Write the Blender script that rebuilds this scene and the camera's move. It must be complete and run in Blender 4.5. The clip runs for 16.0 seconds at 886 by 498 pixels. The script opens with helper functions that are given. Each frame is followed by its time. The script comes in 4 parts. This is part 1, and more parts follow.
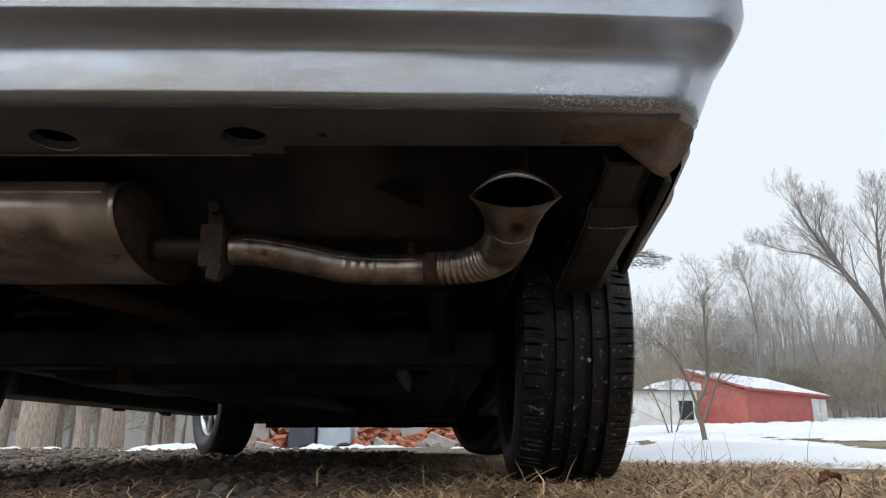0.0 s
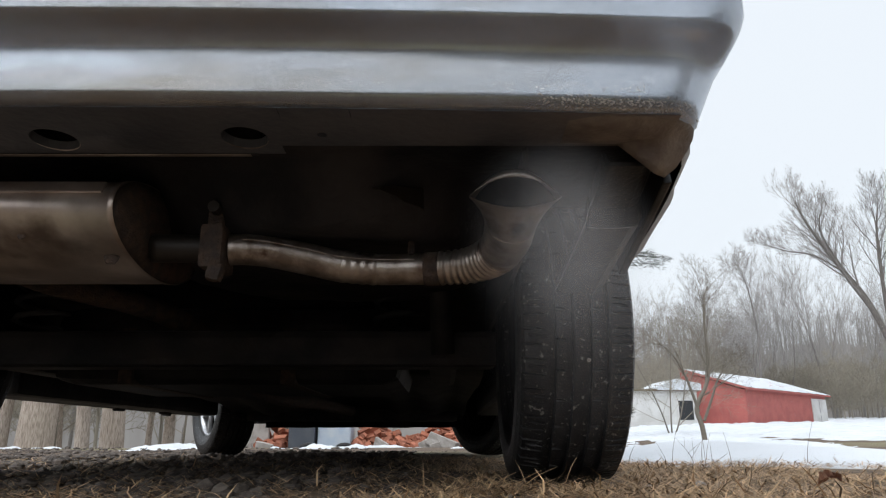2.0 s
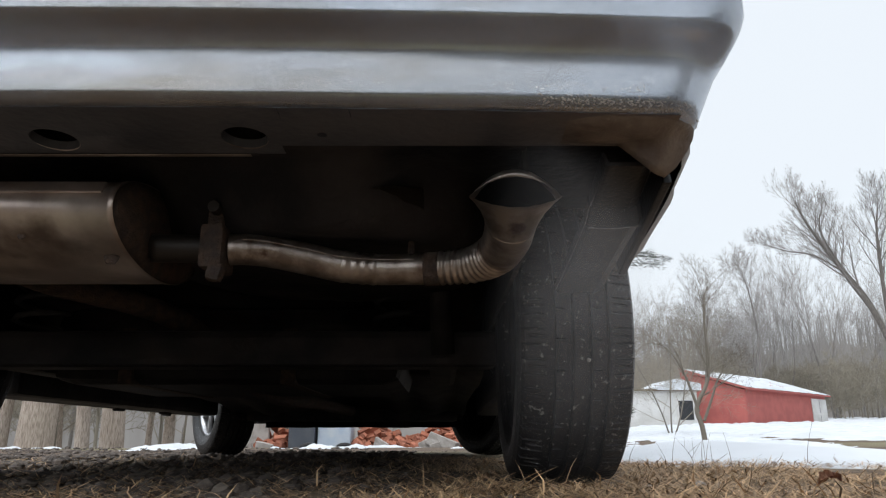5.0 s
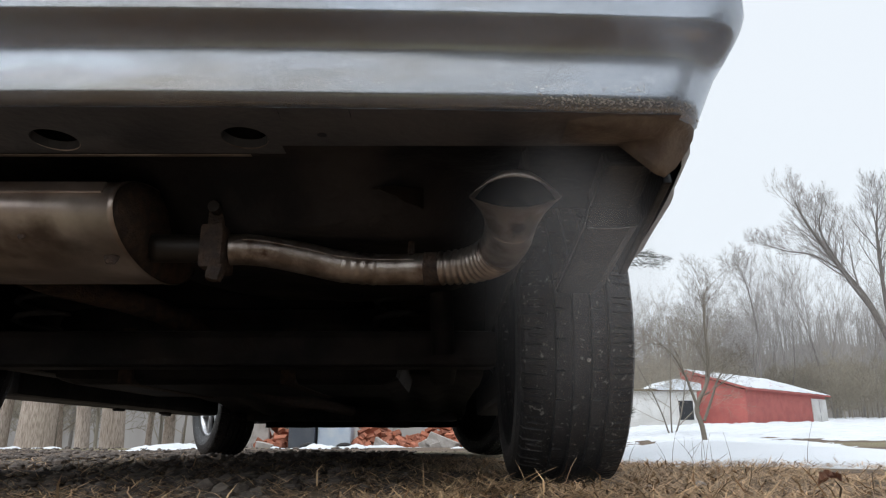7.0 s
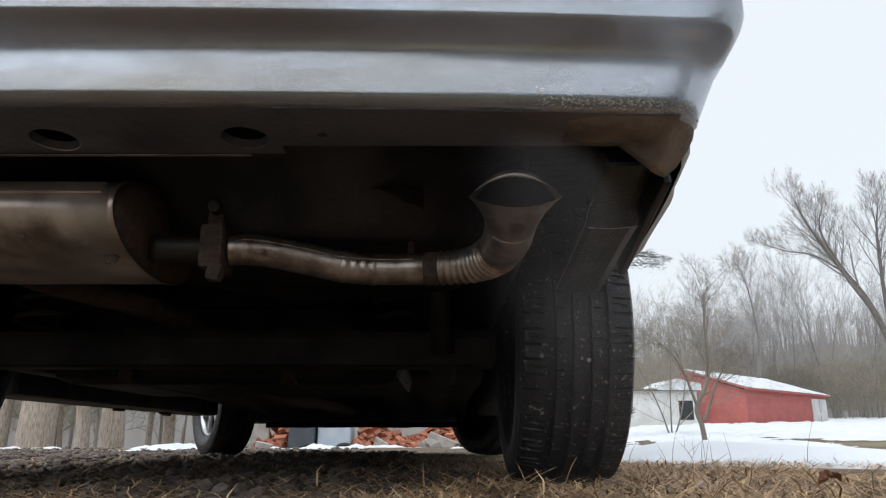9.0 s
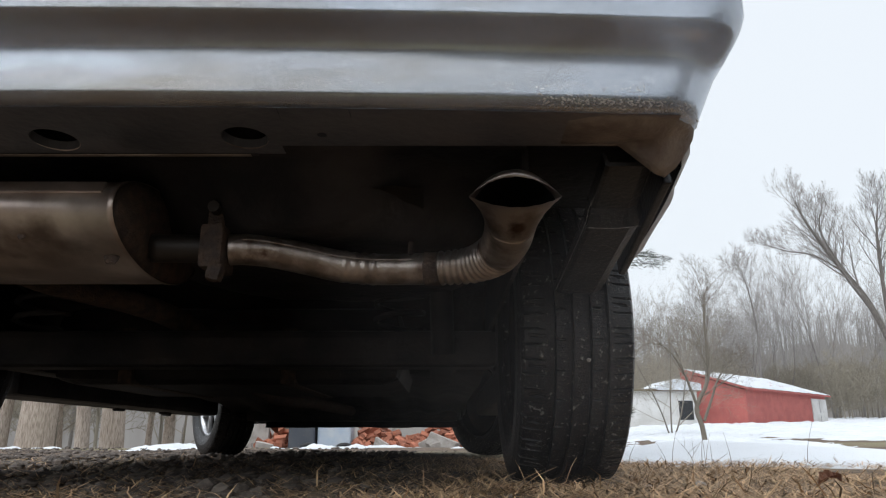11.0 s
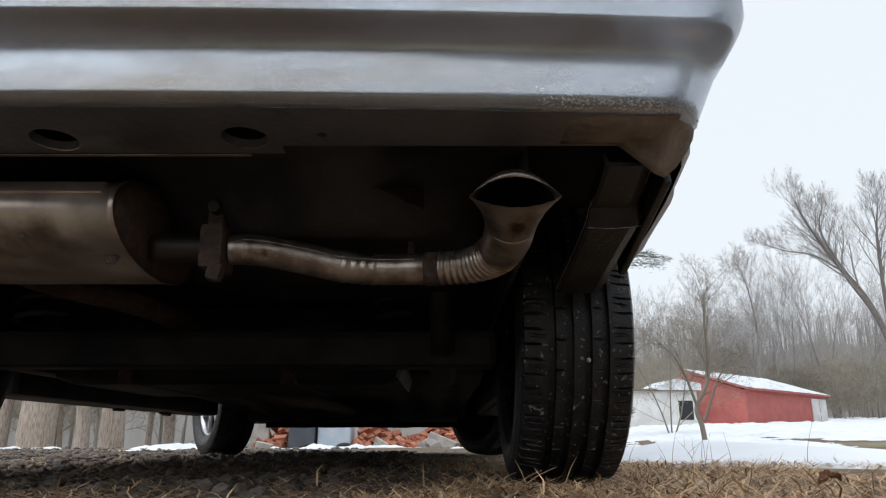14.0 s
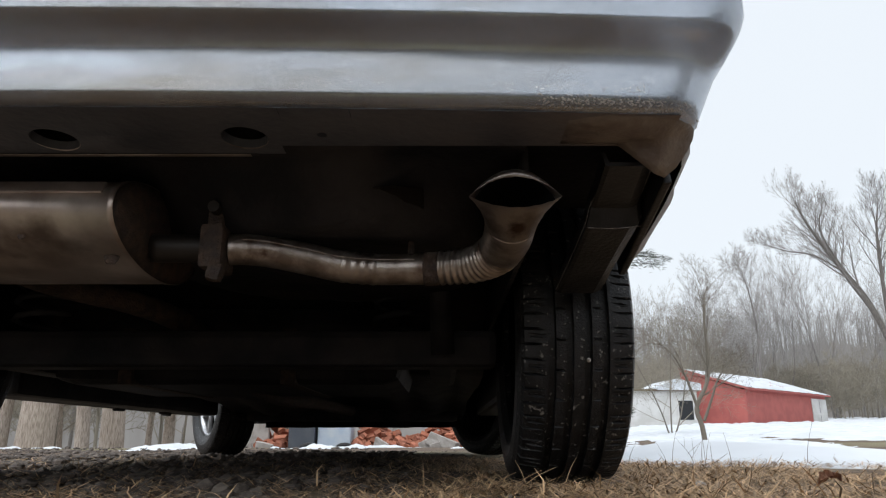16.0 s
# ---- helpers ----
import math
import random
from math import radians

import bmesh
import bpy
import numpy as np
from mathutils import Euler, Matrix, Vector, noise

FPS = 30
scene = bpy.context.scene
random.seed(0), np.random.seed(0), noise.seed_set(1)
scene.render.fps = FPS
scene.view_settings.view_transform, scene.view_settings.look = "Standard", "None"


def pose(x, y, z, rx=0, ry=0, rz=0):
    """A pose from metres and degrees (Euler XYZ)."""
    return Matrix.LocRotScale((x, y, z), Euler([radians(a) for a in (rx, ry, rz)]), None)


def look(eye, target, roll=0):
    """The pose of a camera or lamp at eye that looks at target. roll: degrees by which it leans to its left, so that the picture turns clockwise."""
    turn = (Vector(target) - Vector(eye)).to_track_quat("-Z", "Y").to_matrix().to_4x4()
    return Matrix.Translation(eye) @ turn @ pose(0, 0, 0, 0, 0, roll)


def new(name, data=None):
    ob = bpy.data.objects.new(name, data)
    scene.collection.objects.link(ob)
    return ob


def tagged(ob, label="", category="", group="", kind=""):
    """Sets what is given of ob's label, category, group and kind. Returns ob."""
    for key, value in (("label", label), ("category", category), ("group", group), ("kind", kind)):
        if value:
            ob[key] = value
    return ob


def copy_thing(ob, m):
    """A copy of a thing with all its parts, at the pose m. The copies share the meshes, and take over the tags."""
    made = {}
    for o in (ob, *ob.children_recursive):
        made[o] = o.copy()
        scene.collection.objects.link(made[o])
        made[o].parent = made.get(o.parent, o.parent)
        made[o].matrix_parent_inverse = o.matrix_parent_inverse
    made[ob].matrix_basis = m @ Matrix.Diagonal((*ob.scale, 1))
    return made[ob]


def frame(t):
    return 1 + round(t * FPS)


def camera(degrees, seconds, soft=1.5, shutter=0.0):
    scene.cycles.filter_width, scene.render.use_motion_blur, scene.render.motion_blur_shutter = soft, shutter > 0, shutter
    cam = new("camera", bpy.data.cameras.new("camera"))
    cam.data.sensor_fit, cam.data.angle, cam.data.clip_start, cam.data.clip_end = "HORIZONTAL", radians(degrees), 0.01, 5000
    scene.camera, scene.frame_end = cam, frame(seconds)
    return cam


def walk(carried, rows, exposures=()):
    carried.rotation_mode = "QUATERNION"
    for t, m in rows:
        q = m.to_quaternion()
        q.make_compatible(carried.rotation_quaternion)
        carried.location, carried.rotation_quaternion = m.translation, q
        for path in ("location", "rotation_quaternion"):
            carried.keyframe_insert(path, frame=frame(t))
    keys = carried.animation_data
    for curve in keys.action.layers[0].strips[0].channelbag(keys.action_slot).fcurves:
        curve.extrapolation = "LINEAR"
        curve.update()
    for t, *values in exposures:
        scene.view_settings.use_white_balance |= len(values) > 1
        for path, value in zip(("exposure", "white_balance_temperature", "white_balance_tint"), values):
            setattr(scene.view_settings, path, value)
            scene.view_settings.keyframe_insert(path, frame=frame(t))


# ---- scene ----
cam = camera(65.5, 16.0, soft=1.2)
walk(cam, [(0.0, pose(0, 0, 0.093, 105.4, 0, 0)), (16.0, pose(0, 0, 0.093, 105.4, 0, 0))])
scene.view_settings.exposure = 0.0

# ---- light: an overcast winter day ----
world = bpy.data.worlds.new("overcast_sky")
scene.world = world
world.use_nodes = True
wn, wl = world.node_tree.nodes, world.node_tree.links
sky = wn.new("ShaderNodeTexSky")
sky.sky_type, sky.sun_disc = "NISHITA", False
sky.sun_elevation, sky.sun_rotation = radians(62), radians(225)
sky.dust_density, sky.air_density, sky.ozone_density = 6.0, 1.2, 2.0
cloud = wn.new("ShaderNodeMix")
cloud.data_type = "RGBA"
cloud.inputs["Factor"].default_value = 0.86
# the cloud is brighter on the sun's side
where, toward, glow, bright = (wn.new("ShaderNode" + k) for k in ("TexCoord", "VectorMath", "MapRange", "VectorMath"))
toward.operation, bright.operation = "DOT_PRODUCT", "SCALE"
toward.inputs[1].default_value = (-0.66, -0.50, 0.56)
glow.inputs["From Min"].default_value, glow.inputs["From Max"].default_value = 0.0, 1.0
glow.inputs["To Min"].default_value, glow.inputs["To Max"].default_value = 1.0, 2.1
bright.inputs[0].default_value = (9.7, 10.35, 11.0)
wl.new(where.outputs["Generated"], toward.inputs[0])
wl.new(toward.outputs["Value"], glow.inputs["Value"])
wl.new(glow.outputs["Result"], bright.inputs["Scale"])
wl.new(bright.outputs["Vector"], cloud.inputs["B"])
wl.new(sky.outputs["Color"], cloud.inputs["A"])
wl.new(cloud.outputs["Result"], wn["Background"].inputs["Color"])
wn["Background"].inputs["Strength"].default_value = 0.1
sun = new("sun", bpy.data.lights.new("sun", "SUN"))
sun.data.energy, sun.data.angle, sun.data.color = 0.55, radians(60), (1.0, 0.96, 0.9)
sun.matrix_world = look((-5, -5, 15), (0, 0, 0))


# ---- materials ----
def material(name, base, rough=0.6, metal=0.0, second=None, scale=8.0, detail=6.0, lo=0.4, hi=0.62,
             bump=0.0, bump_scale=60.0, third=None, third_scale=2.0, third_lo=0.5, third_hi=0.7, vary=0.0,
             island=False, stretch=(1, 1, 1), coat=0.0, spec=0.5, fade=None):
    """fade: (from, to) in x over which the third colour comes in."""
    m = bpy.data.materials.new(name)
    m.use_nodes = True
    n, l = m.node_tree.nodes, m.node_tree.links
    b = n["Principled BSDF"]
    b.inputs["Roughness"].default_value, b.inputs["Metallic"].default_value = rough, metal
    b.inputs["Coat Weight"].default_value = coat
    b.inputs["Specular IOR Level"].default_value = spec
    b.inputs["Coat Roughness"].default_value = 0.12
    tc, mp = n.new("ShaderNodeTexCoord"), n.new("ShaderNodeMapping")
    mp.inputs["Scale"].default_value = stretch
    l.new(tc.outputs["Object"], mp.inputs["Vector"])

    def blend(under, colour, sc, a, z, det=detail):
        t, r, x = n.new("ShaderNodeTexNoise"), n.new("ShaderNodeMapRange"), n.new("ShaderNodeMix")
        t.inputs["Scale"].default_value, t.inputs["Detail"].default_value = sc, det
        l.new(mp.outputs["Vector"], t.inputs["Vector"])
        r.inputs["From Min"].default_value, r.inputs["From Max"].default_value = a, z
        l.new(t.outputs["Fac"], r.inputs["Value"])
        x.data_type = "RGBA"
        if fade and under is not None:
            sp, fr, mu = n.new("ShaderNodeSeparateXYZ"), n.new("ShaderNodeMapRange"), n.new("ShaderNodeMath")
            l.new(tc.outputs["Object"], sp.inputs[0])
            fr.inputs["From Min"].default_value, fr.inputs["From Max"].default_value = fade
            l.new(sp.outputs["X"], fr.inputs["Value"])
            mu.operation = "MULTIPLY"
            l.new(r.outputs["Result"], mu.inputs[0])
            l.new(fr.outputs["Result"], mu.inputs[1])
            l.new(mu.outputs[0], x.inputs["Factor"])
        else:
            l.new(r.outputs["Result"], x.inputs["Factor"])
        if under is None:
            x.inputs["A"].default_value = (*base, 1)
        else:
            l.new(under, x.inputs["A"])
        x.inputs["B"].default_value = (*colour, 1)
        return x.outputs["Result"]

    out = None
    if second:
        out = blend(out, second, scale, lo, hi)
    if third:
        out = blend(out, third, third_scale, third_lo, third_hi)
    if vary:
        src = n.new("ShaderNodeNewGeometry").outputs["Random Per Island"] if island else n.new("ShaderNodeObjectInfo").outputs["Random"]
        hsv, r = n.new("ShaderNodeHueSaturation"), n.new("ShaderNodeMapRange")
        r.inputs["To Min"].default_value, r.inputs["To Max"].default_value = 1 - vary, 1 + vary
        l.new(src, r.inputs["Value"])
        l.new(r.outputs["Result"], hsv.inputs["Value"])
        if out is None:
            hsv.inputs["Color"].default_value = (*base, 1)
        else:
            l.new(out, hsv.inputs["Color"])
        out = hsv.outputs["Color"]
    if out is None:
        b.inputs["Base Color"].default_value = (*base, 1)
    else:
        l.new(out, b.inputs["Base Color"])
    if bump:
        t, u = n.new("ShaderNodeTexNoise"), n.new("ShaderNodeBump")
        t.inputs["Scale"].default_value, t.inputs["Detail"].default_value = bump_scale, 5
        l.new(mp.outputs["Vector"], t.inputs["Vector"])
        u.inputs["Strength"].default_value, u.inputs["Distance"].default_value = bump, 0.01
        l.new(t.outputs["Fac"], u.inputs["Height"])
        l.new(u.outputs["Normal"], b.inputs["Normal"])
    return m


PAINT = material("silver_paint", (0.625, 0.655, 0.70), 0.21, 0.92, (0.43, 0.465, 0.515), 7.0, bump=0.05, bump_scale=9, stretch=(0.25, 1, 1),
                 third=(0.40, 0.355, 0.30), third_scale=9.0, third_lo=0.50, third_hi=0.8, coat=0.3)
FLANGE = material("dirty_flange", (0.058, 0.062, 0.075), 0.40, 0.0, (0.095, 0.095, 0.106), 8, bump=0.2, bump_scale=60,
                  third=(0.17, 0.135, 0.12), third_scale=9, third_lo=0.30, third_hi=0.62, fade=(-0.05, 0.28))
GRIMY = material("grimy_paint", (0.20, 0.165, 0.14), 0.5, 0.2, (0.13, 0.10, 0.085), 25, bump=0.25, bump_scale=140)
UNDER = material("underseal", (0.0090, 0.0098, 0.0125), 0.6, 0.0, (0.034, 0.031, 0.033), 6, spec=0.22, bump=0.35, bump_scale=45)
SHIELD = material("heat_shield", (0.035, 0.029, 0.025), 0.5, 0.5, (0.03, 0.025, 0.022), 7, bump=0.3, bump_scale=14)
STEEL = material("muffler_steel", (0.60, 0.52, 0.47), 0.38, 0.85, (0.36, 0.29, 0.25), 11, bump=0.06, bump_scale=30,
                 third=(0.15, 0.11, 0.09), third_scale=6, third_lo=0.55, third_hi=0.66)
PIPE = material("pipe_steel", (0.43, 0.375, 0.335), 0.33, 0.88, (0.22, 0.18, 0.155), 30, bump=0.15, bump_scale=90,
                third=(0.10, 0.06, 0.045), third_scale=14, third_lo=0.62, third_hi=0.7)
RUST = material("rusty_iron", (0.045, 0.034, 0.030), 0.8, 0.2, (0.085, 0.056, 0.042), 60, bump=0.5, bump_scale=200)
# near-black for the sooty tip lining, the slot and the wheels' inner parts
NEAR_BLACK = material("soot", (0.005, 0.005, 0.005), 1.0)
NEAR_BLACK.node_tree.nodes["Principled BSDF"].inputs["Specular IOR Level"].default_value = 0.05
# pale colour for the glint of sky along the guard's edges
EDGE_GLINT = material("pale_edge_glint", (0.22, 0.215, 0.21), 0.5, 0.0, (0.09, 0.085, 0.08), 90, bump=0.3, bump_scale=200)
PLASTIC = material("black_plastic", (0.0075, 0.0078, 0.009), 0.36, 0.0, (0.017, 0.0165, 0.018), 22, spec=0.32, bump=0.15, bump_scale=160)
RUBBER = material("tyre_rubber", (0.0060, 0.0063, 0.0073), 0.42, 0.0, (0.017, 0.017, 0.019), 35, spec=0.36, bump=0.25, bump_scale=220,
                  third=(0.20, 0.19, 0.18), third_scale=110, third_lo=0.62, third_hi=0.70)
ALLOY = material("alloy", (0.55, 0.56, 0.58), 0.35, 0.8, (0.4, 0.4, 0.41), 20)
SPOTS = material("water_spots", (0.55, 0.55, 0.54), 0.35, 0.3, vary=0.6, island=True)
GLASS = material("dark_glass", (0.02, 0.025, 0.03), 0.08, 0.0)
EARTH = material("straw_ground", (0.17, 0.118, 0.08), 0.95, 0.0, (0.055, 0.038, 0.028), 45, bump=0.9, bump_scale=55,
                 third=(0.20, 0.175, 0.10), third_scale=0.35, third_lo=0.5, third_hi=0.62)
STRAW = material("dry_straw", (0.40, 0.265, 0.150), 0.8, vary=0.8, island=True)
STONE = material("gravel_stone", (0.15, 0.122, 0.102), 0.85, 0.0, (0.07, 0.056, 0.048), 40, bump=0.4, bump_scale=90, vary=0.4, island=True)
SNOW = material("old_snow", (0.70, 0.73, 0.77), 0.75, 0.0, (0.60, 0.63, 0.67), 1.5, bump=0.5, bump_scale=7)
BARK = material("bark", (0.16, 0.14, 0.125), 0.95, 0.0, (0.10, 0.09, 0.08), 20, bump=0.8, bump_scale=30, stretch=(1, 1, 0.2))
PALE_BARK = material("pale_bark", (0.46, 0.39, 0.33), 0.95, 0.0, (0.22, 0.175, 0.14), 70, bump=1.0, bump_scale=60, stretch=(1, 1, 0.12), lo=0.40, hi=0.68)
TWIG = material("twigs", (0.19, 0.175, 0.165), 0.9, vary=0.2)
# bark and twigs of the distant wood: haze is put into the paler colours
HAZED_BARK = material("hazed_bark", (0.25, 0.232, 0.22), 0.95, 0.0, (0.20, 0.182, 0.17), 3, vary=0.16)
HAZED_TWIG = material("hazed_twigs", (0.285, 0.268, 0.255), 0.95, vary=0.16)
SCRUB = material("scrub_twigs", (0.25, 0.222, 0.175), 0.9, vary=0.2)
GARDENTWIG = material("garden_twigs", (0.23, 0.205, 0.17), 0.9, vary=0.2)
NEEDLES = material("conifer_needles", (0.035, 0.042, 0.03), 0.8)
# the backdrop's mist is painted in, as a pale base with paler patches
HAZED_WOOD = material("hazed_wood", (0.33, 0.313, 0.298), 1.0, 0.0, (0.275, 0.258, 0.24), 0.5, stretch=(1, 1, 0.25),
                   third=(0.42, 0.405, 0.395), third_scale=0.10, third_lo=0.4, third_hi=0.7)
REDWALL = material("red_boards", (0.42, 0.115, 0.098), 0.8, 0.0, (0.35, 0.095, 0.083), 1.6, bump=0.2, bump_scale=10, vary=0.06)
WHITEWALL = material("white_boards", (0.66, 0.65, 0.63), 0.8, 0.0, (0.54, 0.525, 0.50), 1.2, vary=0.05)
DARKWINDOW = material("window_dark", (0.03, 0.032, 0.035), 0.15)
BRICKM = material("red_brick", (0.36, 0.13, 0.075), 0.9, 0.0, (0.27, 0.10, 0.06), 12, bump=0.5, bump_scale=60, vary=0.35)
CONCRETE = material("concrete", (0.40, 0.37, 0.345), 0.9, 0.0, (0.30, 0.275, 0.25), 8, bump=0.5, bump_scale=40)
SLATE = material("slate_plastic", (0.055, 0.065, 0.085), 0.5, 0.0, (0.075, 0.085, 0.10), 5)
PALEBLUE = material("pale_blue_plastic", (0.42, 0.50, 0.60), 0.45, 0.0, (0.52, 0.57, 0.62), 6)
LEAFM = material("dead_leaf", (0.30, 0.145, 0.085), 0.8, 0.0, (0.20, 0.095, 0.06), 40)


def smoke(name, most):
    """Thin vapour: fades out from the middle of each sheet, with curls."""
    m = bpy.data.materials.new(name)
    m.use_nodes = True
    n, l = m.node_tree.nodes, m.node_tree.links
    n.remove(n["Principled BSDF"])
    tc, ln, fall, tx, curl, mul, amt = (n.new("ShaderNode" + k) for k in ("TexCoord", "VectorMath", "MapRange", "TexNoise", "MapRange", "Math", "Math"))
    ln.operation = "LENGTH"
    l.new(tc.outputs["Object"], ln.inputs[0])
    fall.interpolation_type = "SMOOTHERSTEP"
    fall.inputs["From Min"].default_value, fall.inputs["From Max"].default_value = 0.0, 0.97
    fall.inputs["To Min"].default_value, fall.inputs["To Max"].default_value = 1.0, 0.0
    l.new(ln.outputs["Value"], fall.inputs["Value"])
    tx.noise_dimensions = "4D"
    tx.inputs["Scale"].default_value, tx.inputs["Detail"].default_value, tx.inputs["Distortion"].default_value = 1.1, 3.0, 0.5
    l.new(tc.outputs["Object"], tx.inputs["Vector"])
    rnd, big = n.new("ShaderNodeObjectInfo"), n.new("ShaderNodeMath")
    big.operation = "MULTIPLY"
    big.inputs[1].default_value = 40
    l.new(rnd.outputs["Random"], big.inputs[0])
    l.new(big.outputs[0], tx.inputs["W"])
    curl.inputs["From Min"].default_value, curl.inputs["From Max"].default_value = 0.3, 0.7
    curl.inputs["To Min"].default_value, curl.inputs["To Max"].default_value = 0.35, 1.0
    l.new(tx.outputs["Fac"], curl.inputs["Value"])
    mul.operation = amt.operation = "MULTIPLY"
    l.new(fall.outputs["Result"], mul.inputs[0])
    l.new(curl.outputs["Result"], mul.inputs[1])
    l.new(mul.outputs[0], amt.inputs[0])
    amt.inputs[1].default_value = most
    di, tl, ad, tr, mx = (n.new("ShaderNode" + k) for k in ("BsdfDiffuse", "BsdfTranslucent", "AddShader", "BsdfTransparent", "MixShader"))
    di.inputs["Color"].default_value = tl.inputs["Color"].default_value = (0.5, 0.49, 0.5, 1)
    l.new(di.outputs[0], ad.inputs[0])
    l.new(tl.outputs[0], ad.inputs[1])
    l.new(amt.outputs[0], mx.inputs["Fac"])
    l.new(tr.outputs[0], mx.inputs[1])
    l.new(ad.outputs[0], mx.inputs[2])
    l.new(mx.outputs[0], n["Material Output"].inputs["Surface"])
    return m


MIDDLE, THIN, HAZY, FAINT = (smoke(n + "_vapour", k) for n, k in (("middling", 0.25), ("thin", 0.12), ("hazy", 0.075), ("faint", 0.034)))


# ---- mesh helpers ----
def thing(name, label, category, group="", kind="", at=None):
    return tagged(place_at(new(name), at), label, category, group, kind)


def place_at(ob, m):
    if m is not None:
        ob.matrix_basis = m
    return ob


def part(name, bm, mat, parent=None, label="", smooth=False):
    """Links a bmesh, or (verts, faces), as one mesh object under a thing."""
    me = bpy.data.meshes.new(name)
    if isinstance(bm, tuple):
        me.from_pydata([tuple(map(float, v)) for v in bm[0]], [], [tuple(f) for f in bm[1]])
    else:
        bmesh.ops.recalc_face_normals(bm, faces=bm.faces[:])
        bm.to_mesh(me)
        bm.free()
    me.materials.append(mat)
    if smooth:
        me.polygons.foreach_set("use_smooth", [True] * len(me.polygons))
        me.update()
    ob = new(name, me)
    ob.parent = parent
    return tagged(ob, label)


def box(x0, x1, y0, y1, z0, z1, bevel=0.0, bm=None, turn=None):
    fresh = bmesh.new()
    bmesh.ops.create_cube(fresh, size=1)
    bmesh.ops.scale(fresh, vec=(x1 - x0, y1 - y0, z1 - z0), verts=fresh.verts)
    if bevel:
        bmesh.ops.bevel(fresh, geom=fresh.edges[:], offset=bevel, segments=2, affect="EDGES", profile=0.6)
    m = Matrix.Translation(((x0 + x1) / 2, (y0 + y1) / 2, (z0 + z1) / 2))
    bmesh.ops.transform(fresh, matrix=m @ (turn or Matrix()), verts=fresh.verts)
    if bm is None:
        return fresh
    tmp = bpy.data.meshes.new("tmp")
    fresh.to_mesh(tmp)
    fresh.free()
    bm.from_mesh(tmp)
    bpy.data.meshes.remove(tmp)
    return bm


def loft(rings, close_ends=True, closed=True):
    """A skin over rings of equal length."""
    bm = bmesh.new()
    vs = [[bm.verts.new(p) for p in r] for r in rings]
    k = len(rings[0])
    for a, b in zip(vs, vs[1:]):
        for i in range(k if closed else k - 1):
            bm.faces.new((a[i], a[(i + 1) % k], b[(i + 1) % k], b[i]))
    if close_ends:
        bm.faces.new(vs[0][::-1])
        bm.faces.new(vs[-1])
    return bm


def tube_rings(points, radii, sides=20, squash=None):
    """Rings along a smooth path. radii: one a point; squash: (across, up) factors a point."""
    pts = [Vector(p) for p in points]
    rings = []
    for i, p in enumerate(pts):
        t = (pts[min(i + 1, len(pts) - 1)] - pts[max(i - 1, 0)]).normalized()
        side = t.cross(Vector((0, 0, 1))).normalized()
        up = side.cross(t)
        a, b = squash[i] if squash else (1, 1)
        rings.append([p + side * math.cos(u) * radii[i] * a + up * math.sin(u) * radii[i] * b
                      for u in (2 * math.pi * j / sides for j in range(sides))])
    return rings


def spline(points, n):
    """Catmull-Rom through tuples of numbers, n steps a span."""
    p = [np.array(q, float) for q in points]
    p = [2 * p[0] - p[1]] + p + [2 * p[-1] - p[-2]]
    out = []
    for i in range(1, len(p) - 2):
        for k in range(n):
            t = k / n
            out.append(0.5 * (2 * p[i] + (p[i + 1] - p[i - 1]) * t + (2 * p[i - 1] - 5 * p[i] + 4 * p[i + 1] - p[i + 2]) * t * t
                              + (3 * p[i] - p[i - 1] - 3 * p[i + 1] + p[i + 2]) * t ** 3))
    return out + [p[-2]]


def smoothstep(a, b, v):
    t = min(1, max(0, (v - a) / (b - a)))
    return t * t * (3 - 2 * t)


def fbm(x, y, z=0.0, octaves=3):
    return noise.fractal(Vector((x, y, z)), 1.0, 2.0, octaves)


# ---- ground ----
def ground_z(x, y):
    d = math.hypot(x, y)
    t = smoothstep(0.02, 0.30, x / (d + 0.1))
    far = min(max(d - 7.0, 0), 75)
    rise = 0.0285 * min(max(d - 12.0, 0), 70) * smoothstep(11, 18, d) - 0.075 * smoothstep(3.5, 8.5, d)
    z = far * -0.027 * smoothstep(0, 5, far) * (1 - t) + rise * t
    return z + 0.010 * fbm(x * 1.1, y * 1.1, 3.0) * smoothstep(0.6, 2.2, d) * (1 if d < 12 else 12 / d)


def polar(radii, n, height, a0=0.0, a1=2 * math.pi):
    verts, faces = [], []
    whole = a1 - a0 > 6.28
    cols = n if whole else n + 1
    for r in radii:
        for j in range(cols):
            a = a0 + (a1 - a0) * j / n
            x, y = r * math.sin(a), r * math.cos(a)
            verts.append((x, y, height(x, y)))
    for i in range(len(radii) - 1):
        for j in range(n):
            a, b = i * cols + j, i * cols + (j + 1) % cols if whole else i * cols + j + 1
            faces.append((a, b, b + cols, a + cols))
    return verts, faces


GROUND = part("ground", polar([0.0005] + [0.02 * 1.075 ** i for i in range(165)], 256, ground_z), EARTH, smooth=True)
tagged(GROUND, "flat yard of brown straw, mud and thin grass", "ground", kind="structure")


